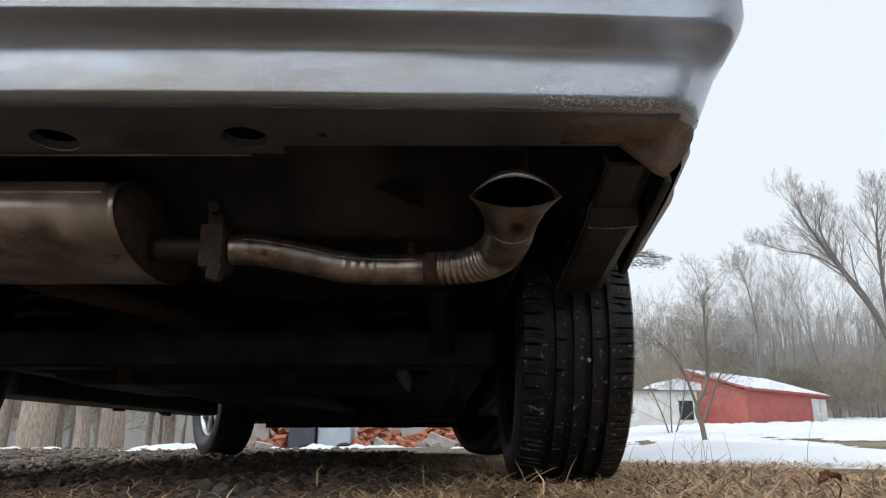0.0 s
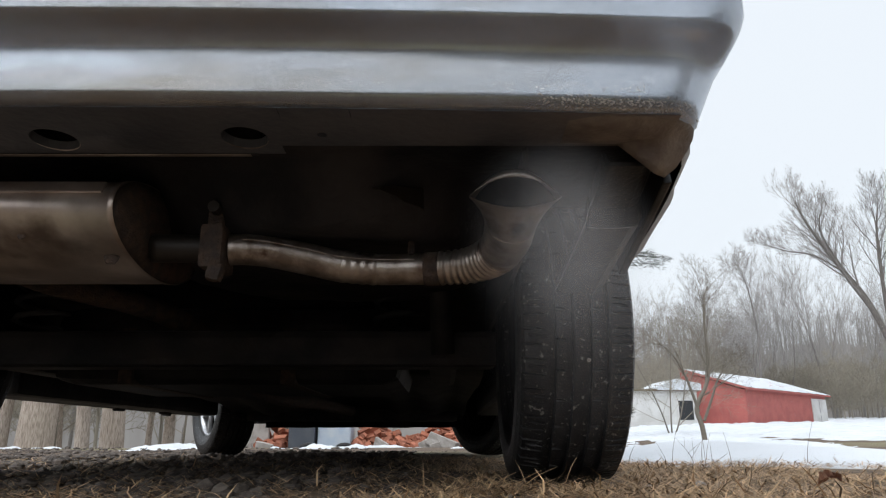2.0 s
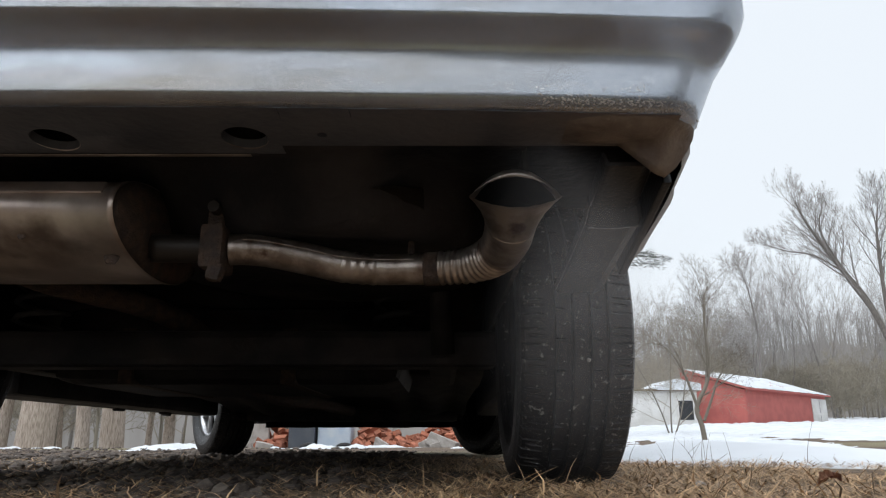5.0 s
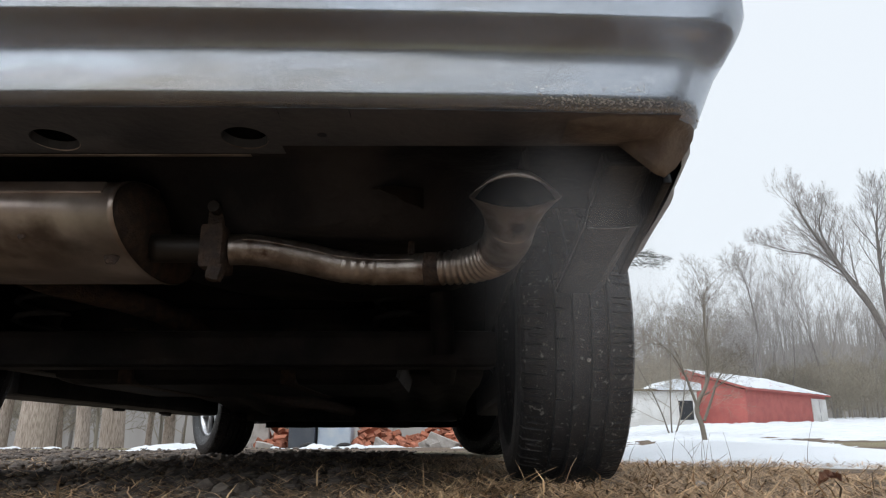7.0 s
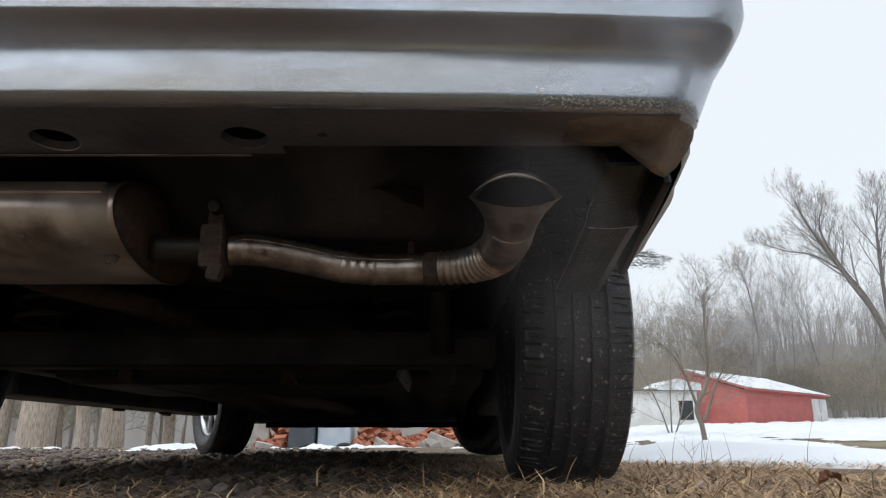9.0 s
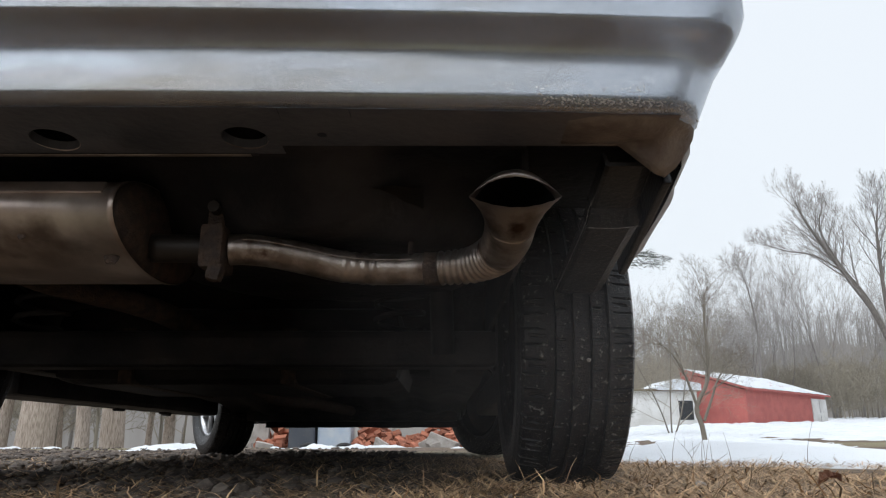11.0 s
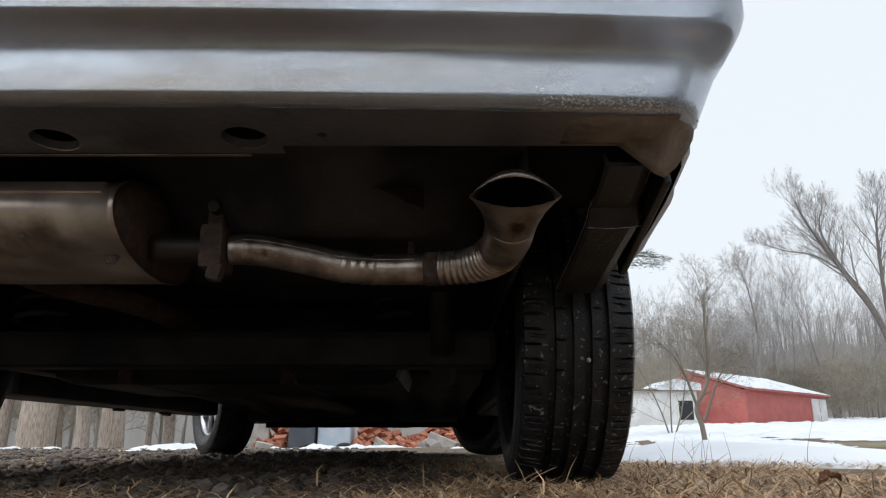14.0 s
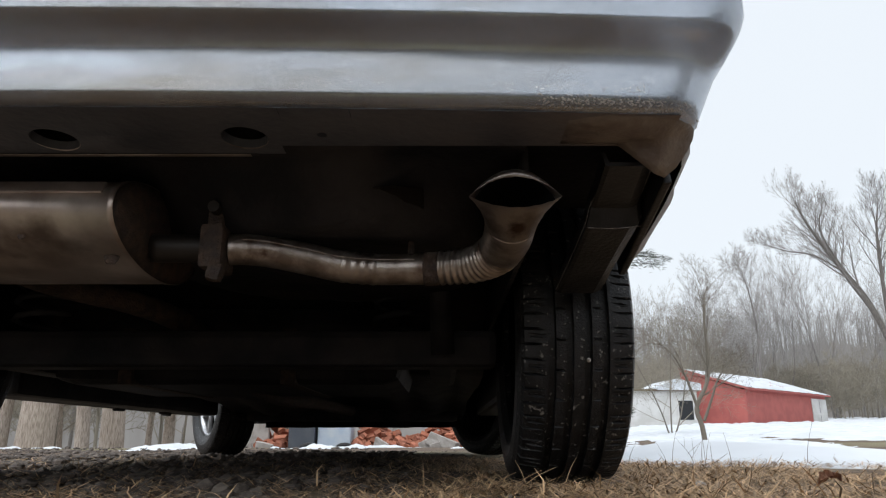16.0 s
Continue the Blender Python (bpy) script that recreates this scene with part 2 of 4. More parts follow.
def snow_z(x, y):
    d, k = math.hypot(x, y), math.atan2(x, y)
    o = 0.09 * (0.35 + 0.65 * smoothstep(3.0, 8.0, d)) * (fbm(x * 0.55, y * 0.35, 7.0) + 0.3 * fbm(x * 2.2, y * 1.5, 9.0, 2))
    o += 0.065 * fbm(x * 3.0, y * 1.4, 14.0, 4) * smoothstep(5, 8, d)
    right = smoothstep(0.16, 0.24, k)
    o += right * (-0.055 + 0.045 * smoothstep(3.5, 7, d) + 0.075 * smoothstep(13, 22, d))
    o += (1 - right) * (-0.114 + 0.055 * smoothstep(4.5, 6.0, d) + 0.03 * smoothstep(9, 14, d))
    o += (1 - right) * 0.055 * math.exp(-((d - 7.4) / 0.8) ** 2) * (0.55 + 0.45 * math.sin(k * 31) + 0.8 * fbm(x * 2.5, y * 2.5, 5.0))
    o += 0.150 * math.exp(-((x - 1.05) / 0.50) ** 2 - ((y - 3.2) / 0.75) ** 2)
    o += 0.075 * math.exp(-((x - 1.7) / 0.72) ** 2 - ((y - 2.5) / 0.62) ** 2)
    o -= 0.055 * math.exp(-((x - 3.7) / 1.5) ** 2 - ((y - 7.2) / 2.2) ** 2)
    o -= 0.09 * math.exp(-((x - 6.8) / 3.0) ** 2 - ((y - 10.0) / 2.4) ** 2)
    o -= 0.09 * math.exp(-((x - 3.2) / 1.6) ** 2 - ((y - 9.5) / 2.0) ** 2)
    return ground_z(x, y) + max(-0.05, min(o, 0.12)) * (1 if d < 30 else d / 30)


SNOWFIELD = part("snow", polar([1.55 * 1.030 ** i for i in range(140)], 420, snow_z, -0.95, 1.1), SNOW, smooth=True)
tagged(SNOWFIELD, "patchy melting snow lying over the lawn", "snow", kind="stuff")


def straw():
    """Dry needles and blades, thick by the wheel and thinner under the car."""
    rng = np.random.default_rng(5)
    verts, faces = [], []
    for i in range(105000):
        a = rng.uniform(-0.75, 0.80)
        d = 0.86 + 2.6 * rng.random() ** 1.5
        x, y = d * math.sin(a), d * math.cos(a)
        keep = 0.16 + 0.84 * smoothstep(-0.10, 0.25, x + 0.25 * fbm(x * 2, y * 2, 6.0, 2))
        if rng.random() > keep or fbm(x * 4, y * 4, 1.0, 2) < -0.35 * rng.random() - 0.1:
            continue
        if 0.12 < x < 0.37 and 1.36 < y < 1.76:
            continue
        z = ground_z(x, y)
        ln, yaw = rng.uniform(0.018, 0.080), rng.uniform(0, 6.283)
        rise = rng.uniform(-0.05, 0.30) if rng.random() < 0.985 else rng.uniform(0.3, 0.8)
        w = rng.uniform(0.0005, 0.0015)
        c, s = math.cos(yaw), math.sin(yaw)
        l0 = ln * math.cos(rise)
        h0, h1 = z + 0.012 * rng.random(), 0
        bend = rng.uniform(-0.4, 0.4) * ln * 0.5
        k = len(verts)
        verts += [(x - s * w, y + c * w, h0), (x + s * w, y - c * w, h0),
                  (x + c * l0 * .5 + s * w - s * bend, y + s * l0 * .5 - c * w + c * bend, h0 + ln * .55 * math.sin(rise) + 0.002),
                  (x + c * l0 * .5 - s * w - s * bend, y + s * l0 * .5 + c * w + c * bend, h0 + ln * .55 * math.sin(rise) + 0.002),
                  (x + c * l0, y + s * l0, h0 + ln * math.sin(rise))]
        faces += [(k, k + 1, k + 2, k + 3), (k + 3, k + 2, k + 4)]
    ob = part("straw", (verts, faces), STRAW)
    tagged(ob, "matted dry straw and pine needles on the ground", "straw", kind="stuff")


def gravel():
    rng = np.random.default_rng(8)
    bm = bmesh.new()
    bmesh.ops.create_icosphere(bm, subdivisions=1, radius=1)
    base = np.array([v.co[:] for v in bm.verts])
    tris = [[v.index for v in f.verts] for f in bm.faces]
    bm.free()
    verts, faces = [], []
    for i in range(5200):
        if i < 3600:
            y = 0.95 + 4.6 * rng.random() ** 1.3
            x = rng.uniform(-0.95, -0.05) * y * 0.75 if rng.random() < 0.9 else rng.uniform(-0.1, 0.25) * y
        else:
            y = rng.uniform(1.0, 7.5)
            x = rng.uniform(-0.8, -0.1) * y
        r = rng.uniform(0.004, 0.013) if rng.random() < 0.85 else rng.uniform(0.012, 0.024)
        if x > -0.2 or y < 1.3:
            r *= 0.6
        sc = np.array([r * rng.uniform(0.8, 1.5), r * rng.uniform(0.8, 1.4), r * rng.uniform(0.45, 0.8)])
        a = rng.uniform(0, 6.28)
        p = base * (1 + rng.uniform(-0.22, 0.22, (len(base), 1))) * sc
        p = np.stack([p[:, 0] * math.cos(a) - p[:, 1] * math.sin(a), p[:, 0] * math.sin(a) + p[:, 1] * math.cos(a), p[:, 2]], 1)
        p += (x, y, ground_z(x, y) + r * 0.25)
        k = len(verts)
        verts += p.tolist()
        faces += [[k + j for j in t] for t in tris]
    ob = part("gravel", (verts, faces), STONE)
    tagged(ob, "loose grey and brown gravel under the car", "gravel", kind="stuff")


straw()
gravel()

# ---- the car ----
MID = -0.50          # the car's middle line
REAR_AXLE, FRONT_AXLE, RADIUS = 1.56, 4.22, 0.315
CAR = thing("car", "silver car with a grimy underside, parked with wheels turned", "car")


def half_width(y):
    return 0.885 - 0.012 * smoothstep(1.1, 0.72, y) - 0.16 * smoothstep(4.3, 5.05, y)


def sill(y):
    z = 0.50 - 0.256 * (y - 0.78) if y < 1.3 else 0.37 - 0.16 * smoothstep(1.9, 2.4, y)
    for c in (REAR_AXLE, FRONT_AXLE):
        if abs(y - c) < 0.355:
            z = max(z, RADIUS + math.sqrt(0.355 ** 2 - (y - c) ** 2))
    return z


def car_body():
    def top(y):
        return (0.78 + 0.24 * smoothstep(0.72, 0.95, y) + 0.46 * smoothstep(0.85, 1.6, y) - 0.5 * smoothstep(3.0, 3.9, y) - 0.28 * smoothstep(4.0, 5.05, y))
    ys = [0.80 + (5.04 - 0.80) * i / 150 for i in range(151)]
    rings = []
    for y in ys:
        w, b, t = half_width(y) - 0.012 * smoothstep(0.95, 1.2, y), sill(y), top(y)
        belt = min(0.95, t - 0.06)
        inner = w - 0.28 * smoothstep(0.95, 1.4, t)
        u = smoothstep(1.05, 0.99, y)
        v = 0.10 * smoothstep(0.90, 0.81, y)
        rows = [(w - 0.040 - v, b), (w - 0.012 - 0.014 * u - v, b + 0.03 - 0.01 * u), (w - 0.055 * u - v, max(b + 0.05, 0.70)), (w - 0.015 - 0.04 * u - v, belt), (inner, t - 0.03), (inner - 0.08, t)]
        rings.append([(MID + x, y, z) for x, z in rows] + [(MID - x, y, z) for x, z in reversed(rows)])
    bm = loft(rings, close_ends=True, closed=False)
    for f in bm.faces:
        zs = [v.co.z - sill(v.co.y) for v in f.verts]
        hs = [v.co.z for v in f.verts]
        f.material_index = 1 if len(zs) == 4 and max(zs) < 0.035 else 2 if len(zs) == 4 and min(hs) > 0.85 and max(hs) - min(hs) > 0.22 else 0
    ob = part("body", bm, PAINT, CAR, "silver painted body shell", smooth=True)
    ob.data.materials.append(GRIMY)
    ob.data.materials.append(GLASS)
    return ob


BODY = car_body()

BUMPER_PROFILE = [tuple(p) for p in spline([(0.06, 0.745), (0.02, 0.735), (0.004, 0.70), (0.001, 0.66), (0.0, 0.61), (0.0, 0.597), (0.0008, 0.589), (0.0055, 0.5838),
                  (0.0130, 0.5784), (0.0208, 0.5727), (0.0272, 0.566), (0.0318, 0.558), (0.0343, 0.5475), (0.0355, 0.535), (0.0360, 0.517), (0.0362, 0.503), (0.0375, 0.4965), (0.0412, 0.491), (0.0465, 0.4876), (0.054, 0.4858)], 3)]


def bow(x):
    """How far the bumper's face curves back towards its ends."""
    return 0.026 * min(1.0, abs(x - MID) / 0.84) ** 2


def bumper_ring(d, z):
    """The bumper's outline in plan, set in by d, at height z; its ends taper evenly and carry no step."""
    ends = 0.026 * smoothstep(0.63, 0.56, z) + 0.42 * max(0.0, 0.575 - z)
    half, y0, r = 0.898 - ends, 0.715 + d, 0.070
    right = []
    for k in range(13):
        a = math.pi / 2 * k / 12
        right.append((half - r + r * math.sin(a), y0 + r - r * math.cos(a)))
    right += [(half + 0.008, y0 + r + 0.10), (half + 0.010, 1.02 - d)]
    flat = [(-(half - r) + 2 * (half - r) * k / 40, y0) for k in range(1, 40)]
    plan = [(-x, y) for x, y in reversed(right)] + flat + right
    return [(MID + x, y + bow(MID + x), z) for x, y in plan]


def bumper():
    bm = loft([bumper_ring(d, z) for d, z in BUMPER_PROFILE], close_ends=False, closed=False)
    bmesh.ops.solidify(bm, geom=bm.faces[:], thickness=-0.003)
    ob = part("bumper", bm, PAINT, CAR, "silver ribbed rear bumper with dust and water spots", smooth=True)
    # bottom flange with two round drain holes and a small one
    holes = [(-0.524, 0.857, 0.031), (-0.266, 0.851, 0.031), (-0.161, 0.843, 0.007), (-0.79, 0.857, 0.031)]
    bm = bmesh.new()
    x0, x1 = -1.26, 0.30
    cuts = sorted({x0, x1, -1.1, -0.95, -0.65, -0.40, -0.07, 0.0, 0.06, 0.12, 0.18, 0.24} | {h[0] + s * 0.045 for h in holes for s in (-1, 1)})
    y0, z0 = 0.767, 0.4855

    def front(x):
        return 0.900 if x < -0.26 else 0.875

    def zz(y):
        return z0 - 0.006 * (y - y0) / 0.15
    for a, b in zip(cuts, cuts[1:]):
        hole = [h for h in holes if a < h[0] < b]
        fa = front((a + b) / 2)
        if not hole:
            bm.faces.new([bm.verts.new((x, y, zz(y))) for x, y in ((a, y0), (b, y0), (b, fa), (a, fa))])
            continue
        cx, cy, r = hole[0]
        n = 24
        inner, outer = [], []
        for k in range(n):
            u = 2 * math.pi * k / n
            c, s = math.cos(u), math.sin(u)
            inner.append(bm.verts.new((cx + r * c, cy + r * s, zz(cy + r * s))))
            tx = ((b - cx) if c > 0 else (a - cx)) / c if abs(c) > 1e-6 else 1e9
            ty = ((fa - cy) if s > 0 else (y0 - cy)) / s if abs(s) > 1e-6 else 1e9
            t = min(tx, ty)
            outer.append(bm.verts.new((cx + t * c, cy + t * s, zz(cy + t * s))))
        lip = [bm.verts.new((v.co.x + (cx - v.co.x) * 0.05, v.co.y + (cy - v.co.y) * 0.05, v.co.z + 0.012)) for v in inner]
        for k in range(n):
            j = (k + 1) % n
            bm.faces.new((inner[k], inner[j], outer[j], outer[k]))
            bm.faces.new((inner[k], lip[k], lip[j], inner[j]))
        for cxx, cyy in ((a, y0), (b, y0), (b, fa), (a, fa)):
            near = sorted(outer, key=lambda v: (v.co.x - cxx) ** 2 + (v.co.y - cyy) ** 2)[:2]
            if (near[0].co.xy - Vector((cxx, cyy))).length > 1e-4:
                bm.faces.new((near[0], near[1], bm.verts.new((cxx, cyy, zz(cyy)))))
    bmesh.ops.remove_doubles(bm, verts=bm.verts[:], dist=0.0002)
    for v in bm.verts:
        v.co.y += bow(v.co.x) * smoothstep(0.85, 0.77, v.co.y)
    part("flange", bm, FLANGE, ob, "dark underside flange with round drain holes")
    # a steel crescent stands in for the highlight on each large hole's far rim
    for cx, cy, r in holes:
        if r > 0.02:
            arc = [(cx + r * math.cos(u), cy + r * math.sin(u), zz(cy + r * math.sin(u)) - 0.0004) for u in (math.pi * k / 20 for k in range(2, 19))]
            part("hole_rim", loft(tube_rings(arc, [0.0003 + 0.0007 * math.sin(math.pi * k / 16) for k in range(17)], 6)), STEEL, ob, "bright crescent for the highlight on a drain hole's rim", smooth=True)
    bm = box(-1.26, -0.26, 0.899, 0.903, 0.4785, 0.60)
    part("stiffener", bm, UNDER, ob)
    # the lower corner, which hangs below the flange
    for side in (1, -1):
        ring = [(0.736, 0.868, 0.4835), (0.783, 0.862, 0.436), (0.799, 0.872, 0.434), (0.815, 0.868, 0.447), (0.828, 0.856, 0.466), (0.834, 0.848, 0.480),
                (0.832, 0.836, 0.4895), (0.822, 0.820, 0.4892), (0.803, 0.805, 0.489), (0.77, 0.793, 0.4888), (0.70, 0.789, 0.4886), (0.66, 0.805, 0.4868), (0.66, 0.868, 0.4838)]
        bm = bmesh.new()
        low = [bm.verts.new((MID + side * x, y, z - (0.0028 if z > 0.48 else 0.001))) for x, y, z in ring]
        mid = bm.verts.new((MID + side * 0.785, 0.826, 0.470))
        for a, b in zip(low, low[1:] + low[:1]):
            bm.faces.new((a, b, mid))
        bmesh.ops.subdivide_edges(bm, edges=bm.edges[:], cuts=3, use_grid_fill=True, smooth=0.25)
        bmesh.ops.solidify(bm, geom=bm.faces[:], thickness=0.004)
        part("corner", bm, GRIMY, ob, "grimy brown lower bumper corner", smooth=True)
    return ob


BUMPER = bumper()


def grit():
    rng = random.Random(6)
    verts, faces = [], []
    for k in range(420):
        x = 0.36 - 0.26 * rng.random() ** 1.4
        lip = [(0.0360, 0.503), (0.0372, 0.4965), (0.0388, 0.4935), (0.0409, 0.491), (0.0462, 0.4876)]
        f, i = rng.random(), rng.choice((0, 1, 1, 2, 2, 3))
        d, z = (u + (v - u) * f for u, v in zip(lip[i], lip[i + 1]))
        ring = bumper_ring(d, z)
        best = min(range(len(ring) - 1), key=lambda i: abs(ring[i][0] - x))
        a, b = ring[best], ring[best + 1]
        f = rng.random()
        p = Vector(a).lerp(Vector(b), f) if abs(b[0] - a[0]) < 0.06 else Vector((x, a[1], a[2]))
        if x > 0.26 and rng.random() < 0.6:
            continue
        q = rng.uniform(0.0005, 0.0014)
        c = len(verts)
        verts += [p + Vector(o) * q for o in ((1.4, 0, 0), (-1.3, 0, 0.2), (0, 0, 1), (0, 0.2, -1), (0, -0.8, 0), (0, 0.8, 0))]
        faces += [(c + i, c + j, c + e) for e in (4, 5) for i, j in ((0, 2), (2, 1), (1, 3), (3, 0))]
    ob = part("grit", (verts, faces), CONCRETE, BUMPER, "pale specks of road grit")
    ob["kind"] = "stuff"


grit()


def water_spots():
    rng = random.Random(16)
    verts, faces = [], []
    for k in range(900):
        x = 0.25 - 1.15 * rng.random() ** 2.2
        z = rng.choice([rng.uniform(0.506, 0.545), rng.uniform(0.506, 0.52), rng.uniform(0.592, 0.605)])
        p = Vector((x, (0.7512 if z < 0.55 else 0.7155) + bow(x), z))
        q = rng.uniform(0.0004, 0.0012)
        c = len(verts)
        verts += [p + Vector(o) * q for o in ((1, 0, 0), (0, 0, 1.2), (-1, 0, 0), (0, 0, -1.4), (0, -0.5, -0.2))]
        faces += [(c + i, c + (i + 1) % 4, c + 4) for i in range(4)]
    ob = part("water_spotting", (verts, faces), SPOTS, BUMPER, "dried water spots and specks")
    ob["kind"] = "stuff"


water_spots()


def underbody():
    xl, xr = MID - 0.62, MID + 0.62
    # pan with ribs along the car
    bm = bmesh.new()
    ys = [0.90 + 3.9 * i / 78 for i in range(79)]
    xs = [xl + (xr - xl) * j / 62 for j in range(63)]

    def pan(x, y):
        z = 0.50 - 0.22 * smoothstep(1.75, 2.1, y) - 0.05 * smoothstep(3.4, 3.9, y)
        u = (x - MID) / 0.62
        z += 0.05 * math.exp(-(u / 0.16) ** 2) * smoothstep(1.9, 2.3, y)
        z += 0.010 * math.cos(u * 22) * smoothstep(2.0, 2.3, y) + 0.012 * fbm(x * 3, y * 3, 4, 2)
        r = math.hypot(x + 0.22, (y - 1.30) * 1.0)
        return z - 0.10 * smoothstep(0.36, 0.29, r)
    grid = [[bm.verts.new((x, y, pan(x, y))) for x in xs] for y in ys]
    for a, b in zip(grid, grid[1:]):
        for j in range(62):
            bm.faces.new((a[j], a[j + 1], b[j + 1], b[j]))
    part("floor_pan", bm, UNDER, CAR, "black undersealed floor pan", smooth=True)
    for s in (1, -1):
        # wheel house walls, sills and liners
        part("inner_wing", box(MID + s * 0.62 - 0.004, MID + s * 0.62 + 0.004, 0.93, 2.0, 0.36, 0.80), UNDER, CAR)
        part("inner_wing", box(MID + s * 0.60 - 0.004, MID + s * 0.60 + 0.004, 3.75, 4.75, 0.20, 0.75), UNDER, CAR)
        part("sill", box(MID + s * 0.78 - 0.10, MID + s * 0.78 + 0.07, 2.0, 3.82, 0.212, 0.33, 0.02), UNDER, CAR)
        for c in (REAR_AXLE, FRONT_AXLE):
            arc = [(0.353 * math.cos(a), 0.353 * math.sin(a)) for a in (math.pi * k / 24 for k in range(1 if c > 3 else 0, 18))]
            bm = loft([[(MID + s * w, c + u, RADIUS + v) for u, v in arc] for w in (0.61, 0.865)], False, False)
            part("arch_liner", bm, UNDER, CAR, smooth=True)
    # cross member, rear axle, links, tank, pipes
    part("axle_beam", box(MID - 0.62, MID + 0.62, REAR_AXLE - 0.05, REAR_AXLE + 0.05, 0.245, 0.325, 0.018), UNDER, CAR)
    for x in (-0.52, 0.50):
        part("trailing_arm", box(MID + x - 0.035, MID + x + 0.035, REAR_AXLE, 2.15, 0.25, 0.31, 0.015), UNDER, CAR)
        bm = loft(tube_rings([(MID + x, 1.50, 0.27), (MID + x * 0.98, 1.44, 0.62)], [0.026, 0.026], 14))
        part("damper", bm, UNDER, CAR, smooth=True)
        bm = loft(tube_rings([(MID + x * .8 + 0.055 * math.cos(k * .7), REAR_AXLE + 0.055 * math.sin(k * .7), 0.33 + 0.0045 * k) for k in range(45)], [0.007] * 45, 8))
        part("coil_spring", bm, UNDER, CAR, smooth=True)
    part("fuel_tank", box(-0.98, -0.10, 1.72, 2.34, 0.225, 0.42, 0.05), UNDER, CAR, "black fuel tank with a seam")
    part("tank_strap", box(-0.40, -0.365, 1.715, 2.345, 0.2225, 0.36, 0.003), RUST, CAR)
    part("tank_strap", box(-0.80, -0.765, 1.715, 2.345, 0.2225, 0.36, 0.003), RUST, CAR)
    path = spline([(-0.75, 1.03, 0.39), (-0.80, 1.35, 0.40), (-0.62, 1.62, 0.36), (-0.56, 2.2, 0.235), (-0.52, 3.0, 0.235), (-0.50, 4.2, 0.24)], 8)
    part("front_pipe", loft(tube_rings(path, [0.026] * len(path), 14)), RUST, CAR, "rusty exhaust pipe", smooth=True)
    # front subframe and undertray, with ragged lower lip
    bm = bmesh.new()
    n = 60
    low, high = [], []
    for k in range(n + 1):
        x = -1.08 + 1.20 * k / n
        low.append(bm.verts.new((x, 4.30 + 0.05 * abs(x + .5), 0.158 + 0.006 * fbm(x * 5, 1.0, 0, 2))))
        high.append(bm.verts.new((x, 4.36, 0.30)))
    for k in range(n):
        bm.faces.new((low[k], low[k + 1], high[k + 1], high[k]))
    bmesh.ops.solidify(bm, geom=bm.faces[:], thickness=0.02)
    part("undertray", bm, UNDER, CAR, "black front undertray")
    part("subframe", box(-1.08, 0.08, 3.88, 4.00, 0.185, 0.27, 0.02), UNDER, CAR)
    part("splash_panel", box(-1.30, 0.30, 4.75, 4.80, 0.19, 0.85, 0.01), UNDER, CAR)
    for x, y, z in ((-1.33, 2.9, 0.19), (-1.35, 2.65, 0.2), (-1.30, 3.3, 0.19), (-1.31, 3.35, 0.185)):
        part("jacking_tab", box(x - 0.015, x + 0.015, y - 0.03, y + 0.03, z + 0.012, z + 0.06, 0.006), UNDER, CAR)


underbody()


